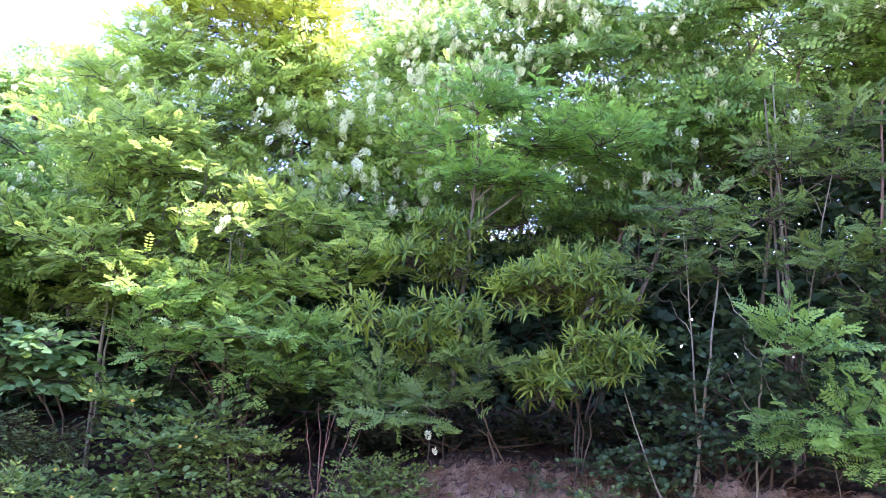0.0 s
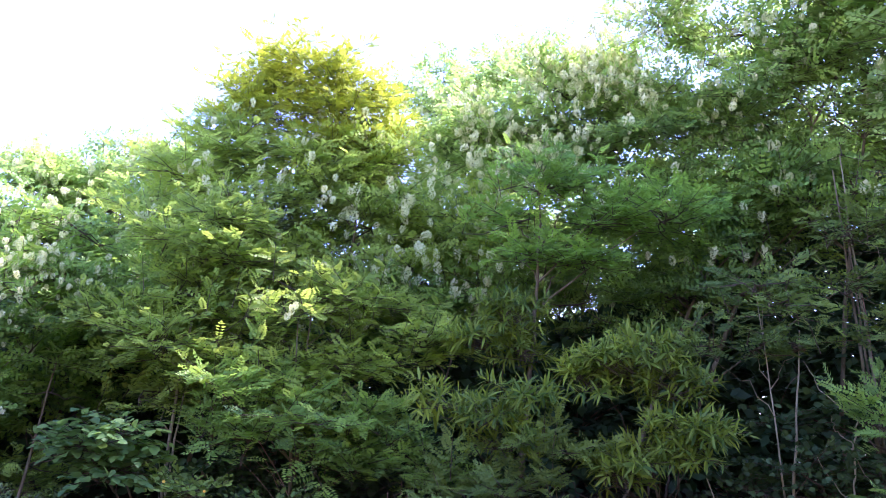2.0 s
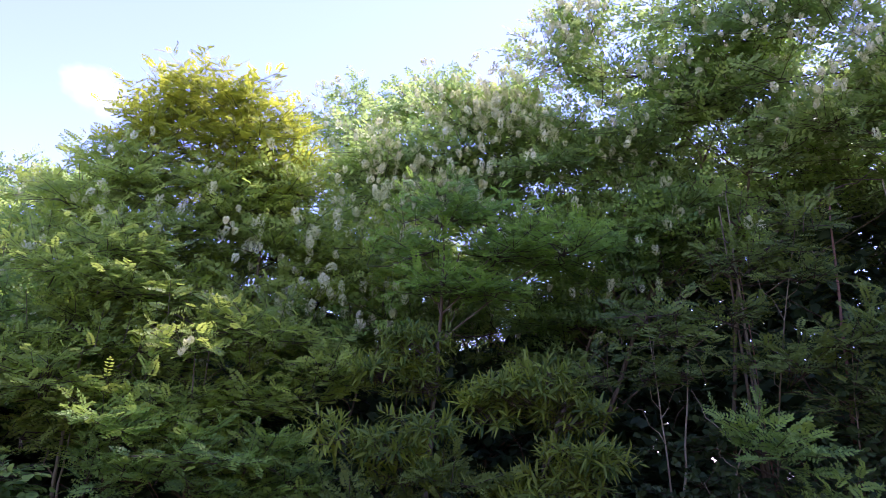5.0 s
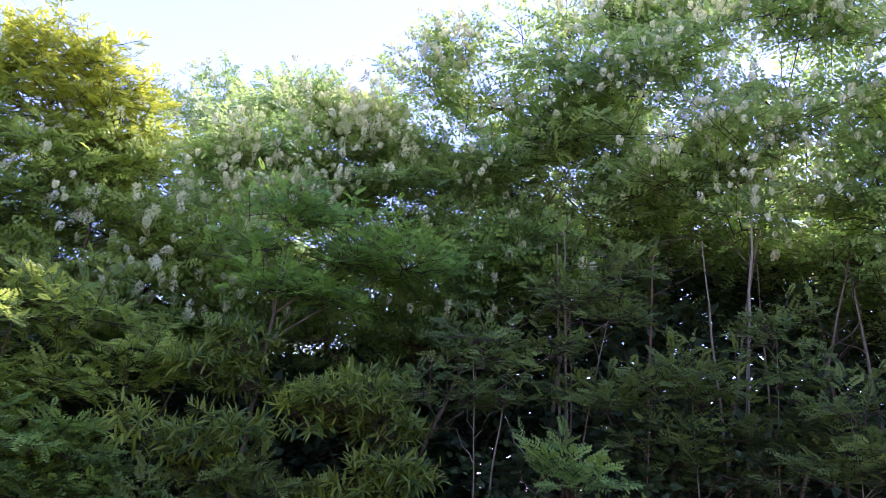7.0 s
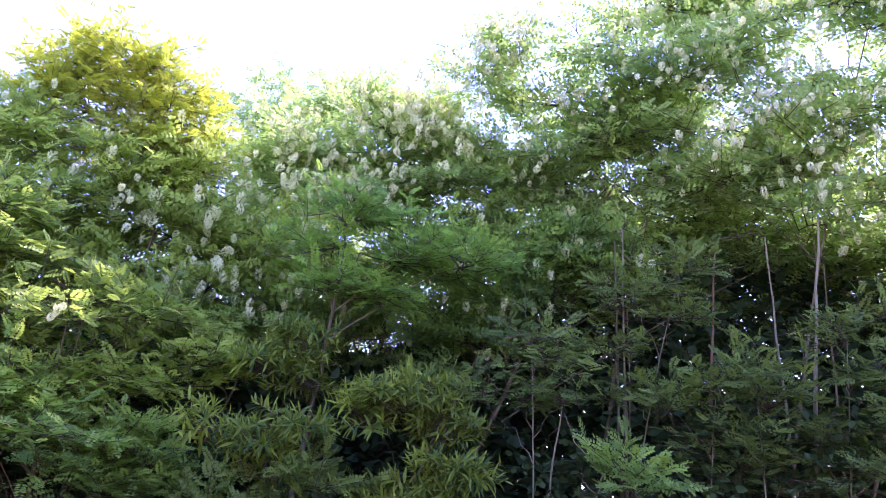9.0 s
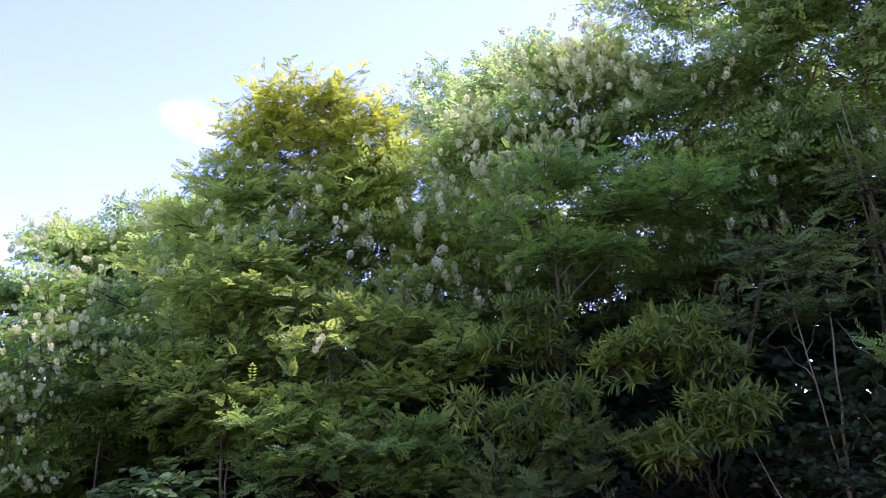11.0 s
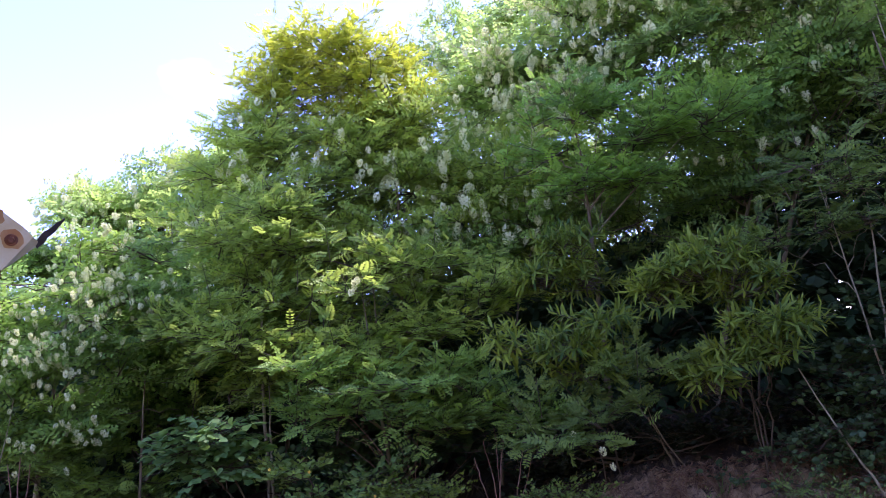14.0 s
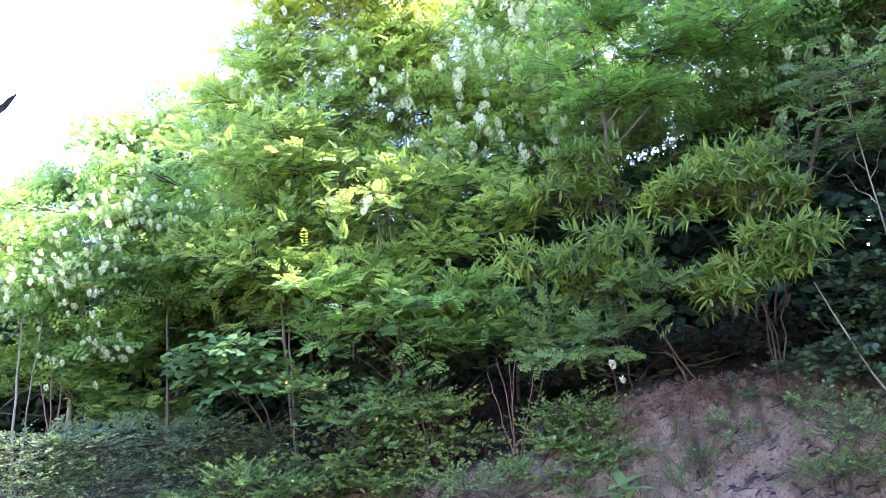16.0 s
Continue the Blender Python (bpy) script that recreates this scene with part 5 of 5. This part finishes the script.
    soil = noise_material("clod_earth", [(0.10, 0.075, 0.047), (0.20, 0.145, 0.09), (0.29, 0.22, 0.14)], 6, bump=0.4)
    tagged(new("clods", pile.mesh("clods", soil)), "crumbled sandy clods on the bank face", "clods", kind="stuff")


bank_litter()


# ---- broad-leaved herb rosette on the bank ----
def herb(at, label, n, size, seed):
    g = np.random.default_rng(seed)
    foot = np.array([at[0], at[1], ground_z(at[0], at[1])])
    root = thing("broadleaf_herb", foot, label, "herb")
    shape = [chestnut_leaf(k, 0.36, 4) for k in range(3)]
    shared = [quad_mesh("leaf", v, q, M_HERB, True) for v, q in shape]
    for k in range(n):
        a = k * 2.4
        d = Vector((math.cos(a), math.sin(a), g.uniform(0.2, 0.8))).normalized()
        e2 = Vector((0, 0, 1)).cross(d).normalized()
        m = Matrix((d, e2, d.cross(e2))).transposed().to_4x4() @ Matrix.Scale(size * g.uniform(0.75, 1.1), 4)
        m.translation = (0, 0, 0.02 * k)
        part("leaf", shared[k % 3], root).matrix_basis = m


herb((0.09, 4.91), "bright green broad-leaved herb rosette on the bank", 9, 0.22, 150)


# ================= shed corner and cloud =================
def metal_material(name, base, stain, rough=0.45, metal=0.6, scale=30):
    m, n, l, p = base_material(name)
    tc = n.new("ShaderNodeTexCoord")
    t = n.new("ShaderNodeTexNoise"); t.inputs["Scale"].default_value, t.inputs["Detail"].default_value = scale, 6
    l.new(tc.outputs["Object"], t.inputs["Vector"])
    r = n.new("ShaderNodeValToRGB")
    r.color_ramp.elements[0].position, r.color_ramp.elements[1].position = 0.4, 0.68
    r.color_ramp.elements[0].color, r.color_ramp.elements[1].color = (*base, 1), (*stain, 1)
    l.new(t.outputs["Fac"], r.inputs[0]); l.new(r.outputs[0], p.inputs["Base Color"])
    p.inputs["Roughness"].default_value, p.inputs["Metallic"].default_value = rough, metal
    return m


M_CAP = metal_material("weathered_grey_sheet", (0.16, 0.19, 0.22), (0.24, 0.27, 0.30), 0.42, 0.5, 9)
M_PLATE = metal_material("galvanised_plate", (0.55, 0.57, 0.40), (0.44, 0.36, 0.17), 0.5, 0.1, 16)
M_RUST = metal_material("rust", (0.09, 0.035, 0.02), (0.20, 0.08, 0.035), 0.85, 0.1, 60)
M_HALO = metal_material("rust_stain", (0.38, 0.25, 0.10), (0.34, 0.17, 0.055), 0.7, 0.05, 40)
M_BOARD = noise_material("red_brown_board", [(0.065, 0.03, 0.022), (0.11, 0.05, 0.037), (0.15, 0.072, 0.052)], 14, rough=0.6, bump=0.25, stretch=(0.3, 1, 1))
M_EDGE = metal_material("rusted_edge", (0.35, 0.16, 0.07), (0.55, 0.34, 0.18), 0.6, 0.2, 30)
M_STRIP = metal_material("dark_torn_strip", (0.02, 0.02, 0.025), (0.07, 0.07, 0.08), 0.5, 0.2, 30)


def shed_corner():
    corner = Vector((-1.09, 1.18, 1.88))
    along = (Vector((-1.04, 1.23, 1.82)) - corner).normalized()
    up = Vector((-1.03, 1.20, 1.96)) - corner
    up = (up - along * up.dot(along)).normalized()
    out = along.cross(up)                      # towards the yard
    if out.y > 0:
        out = -out
    root = thing("shed_roof_corner", corner, "weathered shed roof corner with grey cap and rusty screwed plate", "roof")
    k = 0.001156
    frame_m = Matrix((along, up, out)).transposed().to_4x4()

    def piece(name, verts, faces, mat, label="", bevel=0.0, solid=0.0):
        bm = bmesh.new()
        vs = [bm.verts.new(Vector(v) * k) for v in verts]
        for f in faces:
            bm.faces.new([vs[i] for i in f])
        bmesh.ops.recalc_face_normals(bm, faces=bm.faces)
        if bevel:
            bmesh.ops.bevel(bm, geom=list(bm.edges), offset=bevel * k, segments=2, affect="EDGES")
        me = bpy.data.meshes.new(name)
        bm.to_mesh(me); bm.free()
        me.materials.append(mat)
        ob = part(name, me, root, label)
        ob.matrix_basis = frame_m
        return ob

    def slab(outline, lo, hi):
        n = len(outline)
        v = [(x, y, lo) for x, y in outline] + [(x, y, hi) for x, y in outline]
        f = [tuple(range(n))[::-1], tuple(range(n, 2 * n))] + [(i, (i + 1) % n, n + (i + 1) % n, n + i) for i in range(n)]
        return v, f

    # red-brown verge board with a curled lower edge
    piece("board", *slab([(-900, 2), (-1, 2), (2, -20), (0, -38), (-10, -66), (-24, -104), (-60, -150), (-900, -160)], -22, 0), M_BOARD, "red-brown painted verge board", 1.0)
    edge, faces = [], []
    line = [(-1, -2), (4, -20), (2, -40), (-6, -62), (-14, -70), (-24, -106), (-60, -153)]
    for x, y in line:
        edge += [(x - 2, y, -24), (x + 4, y - 3, -10), (x + 1, y - 4, 5), (x - 5, y - 1, 7)]
    for i in range(len(line) - 1):
        faces += [(4 * i + j, 4 * i + j + 1, 4 * i + j + 5, 4 * i + j + 4) for j in range(3)]
    piece("curled_edge", edge, faces, M_EDGE, "thin curled rusty edge")
    # plate with a folded end
    piece("plate", *slab([(-120, 0), (0, 0), (0, 67), (-20, 71), (-120, 71)], 4, 7), M_PLATE, "pale galvanised plate stained by rust", 0.8)
    piece("folded_flap", [(0, 0, 7), (0, 67, 7), (13, 66, -8), (9, 48, -10), (4, 18, -6), (0, 0, 4), (0, 67, 4), (13, 66, -11), (9, 48, -13), (4, 18, -9)],
          [(0, 4, 3, 2, 1), (5, 6, 7, 8, 9), (0, 1, 6, 5), (1, 2, 7, 6), (2, 3, 8, 7), (3, 4, 9, 8), (4, 0, 5, 9)], M_PLATE, "bent flap of bare sheet")
    # half-round cap that overlaps the plate
    v, f = [], []
    n = 12
    for x in (-900, -500, -86):
        for ring, rad in ((0, 40), (1, 37)):
            for j in range(n + 1):
                a = math.pi * j / n
                v.append((x + (0 if x < -86 else 2.0 * math.sin(a)), 38 - rad * math.cos(a), 6 + rad * 0.75 * math.sin(a)))
    m = n + 1
    for i in range(2):
        for j in range(n):
            a, b = i * 2 * m + j, (i + 1) * 2 * m + j
            f += [(a, b, b + 1, a + 1), (a + m, a + m + 1, b + m + 1, b + m)]
    e = 2 * 2 * m
    f += [(e + j, e + m + j, e + m + j + 1, e + j + 1) for j in range(n)]
    cap = piece("ridge_cap", v, f, M_CAP, "rounded dark grey metal cap")
    cap.data.polygons.foreach_set("use_smooth", [True] * len(cap.data.polygons))
    # torn dark strip that sticks up at the end
    sv, sf = [], []
    path = [(11, 60, -6, 7), (11, 71, -2, 11), (10, 83, 2, 10), (13, 94, 3, 8), (13, 105, 6, 7), (15, 119, 8, 1.5)]
    for i, (x, y, z, w) in enumerate(path):
        t = 0.5 * i
        sv += [(x - w / 2, y, z + w * 0.3 * math.sin(t)), (x + w / 2, y - 3, z - w * 0.3 * math.sin(t)), (x + w / 2, y - 3, z - 2 - w * 0.3 * math.sin(t)), (x - w / 2, y, z - 2 + w * 0.3 * math.sin(t))]
    for i in range(len(path) - 1):
        sf += [(4 * i + j, 4 * i + (j + 1) % 4, 4 * i + 4 + (j + 1) % 4, 4 * i + 4 + j) for j in range(4)]
    sf += [(0, 1, 2, 3), (20, 23, 22, 21)]
    piece("torn_strip", sv, sf, M_STRIP, "dark torn strip of sheet")
    # screws with rusty washers on stained patches
    for sx, sy in ((-62, 57), (-20, 45)):
        g = np.random.default_rng(int(sy))
        ring = [(sx + (15 + g.uniform(-3, 4)) * math.cos(a), sy + (15 + g.uniform(-3, 4)) * math.sin(a)) for a in np.linspace(0, 6.283, 17)[:-1]]
        piece("rust_stain", *slab(ring, 7.0, 7.4), M_HALO, "orange rust stain round a screw")
        bm = bmesh.new()
        for r0, r1, z0, z1 in ((9.5, 8.5, 7, 9.5), (5.5, 4.5, 9.5, 13)):
            ret = bmesh.ops.create_cone(bm, cap_ends=True, segments=16 if r0 > 6 else 6, radius1=r0 * k, radius2=r1 * k, depth=(z1 - z0) * k)
            bmesh.ops.translate(bm, verts=ret["verts"], vec=Vector((sx, sy, (z0 + z1) / 2)) * k)
        me = bpy.data.meshes.new("screw"); bm.to_mesh(me); bm.free(); me.materials.append(M_RUST)
        part("screw", me, root, "rusty hexagon screw with washer").matrix_basis = frame_m
    # sloping roof sheet and shed wall beyond the corner
    piece("roof_sheet", *slab([(-900, 60), (-130, 60), (-130, 66), (-900, 66)], -700, 0), M_CAP, "grey roof sheet")
    bm = bmesh.new()
    bmesh.ops.create_cube(bm, size=1)
    me = bpy.data.meshes.new("shed_wall")
    far = corner - along * 0.8
    bmesh.ops.scale(bm, vec=(0.5, 0.9, far.z - 0.05), verts=bm.verts)
    bmesh.ops.bevel(bm, geom=list(bm.edges), offset=0.01, segments=1, affect="EDGES")
    bm.to_mesh(me); bm.free()
    me.materials.append(noise_material("rough_plaster", [(0.42, 0.39, 0.34), (0.56, 0.53, 0.47)], 5))
    wall = new("wall_shed", me)
    wall.location = (far.x - 0.3, far.y - 0.35, (far.z - 0.05) / 2)
    tagged(wall, "rough plastered shed wall under the roof corner", "wall", kind="structure")


shed_corner()


def unseen_wall():
    """an added wall, never in view, behind the camera's stand: blocks low sky, bounces warm light"""
    bm = bmesh.new()
    bmesh.ops.create_cube(bm, size=1)
    bmesh.ops.scale(bm, vec=(19, 0.3, 4.2), verts=bm.verts)
    bmesh.ops.bevel(bm, geom=list(bm.edges), offset=0.015, segments=1, affect="EDGES")
    me = bpy.data.meshes.new("wall_unseen"); bm.to_mesh(me); bm.free()
    me.materials.append(noise_material("unseen_wall_ochre", [(0.24, 0.195, 0.14), (0.29, 0.24, 0.17), (0.34, 0.285, 0.21)], 3))
    ob = new("wall_unseen", me)
    ob.location = (0.5, -1.4, 2.1)
    tagged(ob, "unseen ochre wall added to block low sky and bounce light", "wall", kind="structure")


unseen_wall()


def cloud():
    """a small thin cloud far off"""
    m, n, l, p = base_material("thin_cloud")
    tc = n.new("ShaderNodeTexCoord")
    grad = n.new("ShaderNodeTexGradient"); grad.gradient_type = "SPHERICAL"
    no = n.new("ShaderNodeTexNoise"); no.inputs["Scale"].default_value, no.inputs["Detail"].default_value = 2.4, 7
    l.new(tc.outputs["Object"], grad.inputs[0]); l.new(tc.outputs["Object"], no.inputs["Vector"])
    mul = n.new("ShaderNodeMath"); mul.operation = "MULTIPLY"
    l.new(grad.outputs["Fac"], mul.inputs[0]); l.new(no.outputs["Fac"], mul.inputs[1])
    r = n.new("ShaderNodeMapRange"); l.new(mul.outputs[0], r.inputs[0])
    r.inputs[1].default_value, r.inputs[2].default_value, r.inputs[3].default_value, r.inputs[4].default_value = 0.12, 0.5, 0, 0.8
    em = n.new("ShaderNodeEmission"); em.inputs[0].default_value = (0.93, 1, 1, 1); em.inputs[1].default_value = 0.42
    tr = n.new("ShaderNodeBsdfTransparent")
    mx = n.new("ShaderNodeMixShader")
    l.new(r.outputs[0], mx.inputs[0]); l.new(tr.outputs[0], mx.inputs[1]); l.new(em.outputs[0], mx.inputs[2])
    l.new(mx.outputs[0], n["Material Output"].inputs[0])
    bm = bmesh.new()
    bmesh.ops.create_grid(bm, x_segments=8, y_segments=8, size=1)
    for v in bm.verts:
        v.co.z = -0.15 * v.co.length_squared
    me = bpy.data.meshes.new("cloud"); bm.to_mesh(me); bm.free(); me.materials.append(m)
    ob = new("backdrop_cloud", me)
    at = Vector((-555.81, 1242.35, 632.33))
    ob.matrix_world = look(at, (0, 0, 1.6), 20) @ Matrix.Diagonal((95, 62, 60, 1))
    ob.visible_shadow = False
    tagged(ob, "small thin white cloud in the blue sky", "cloud", kind="structure")


cloud()
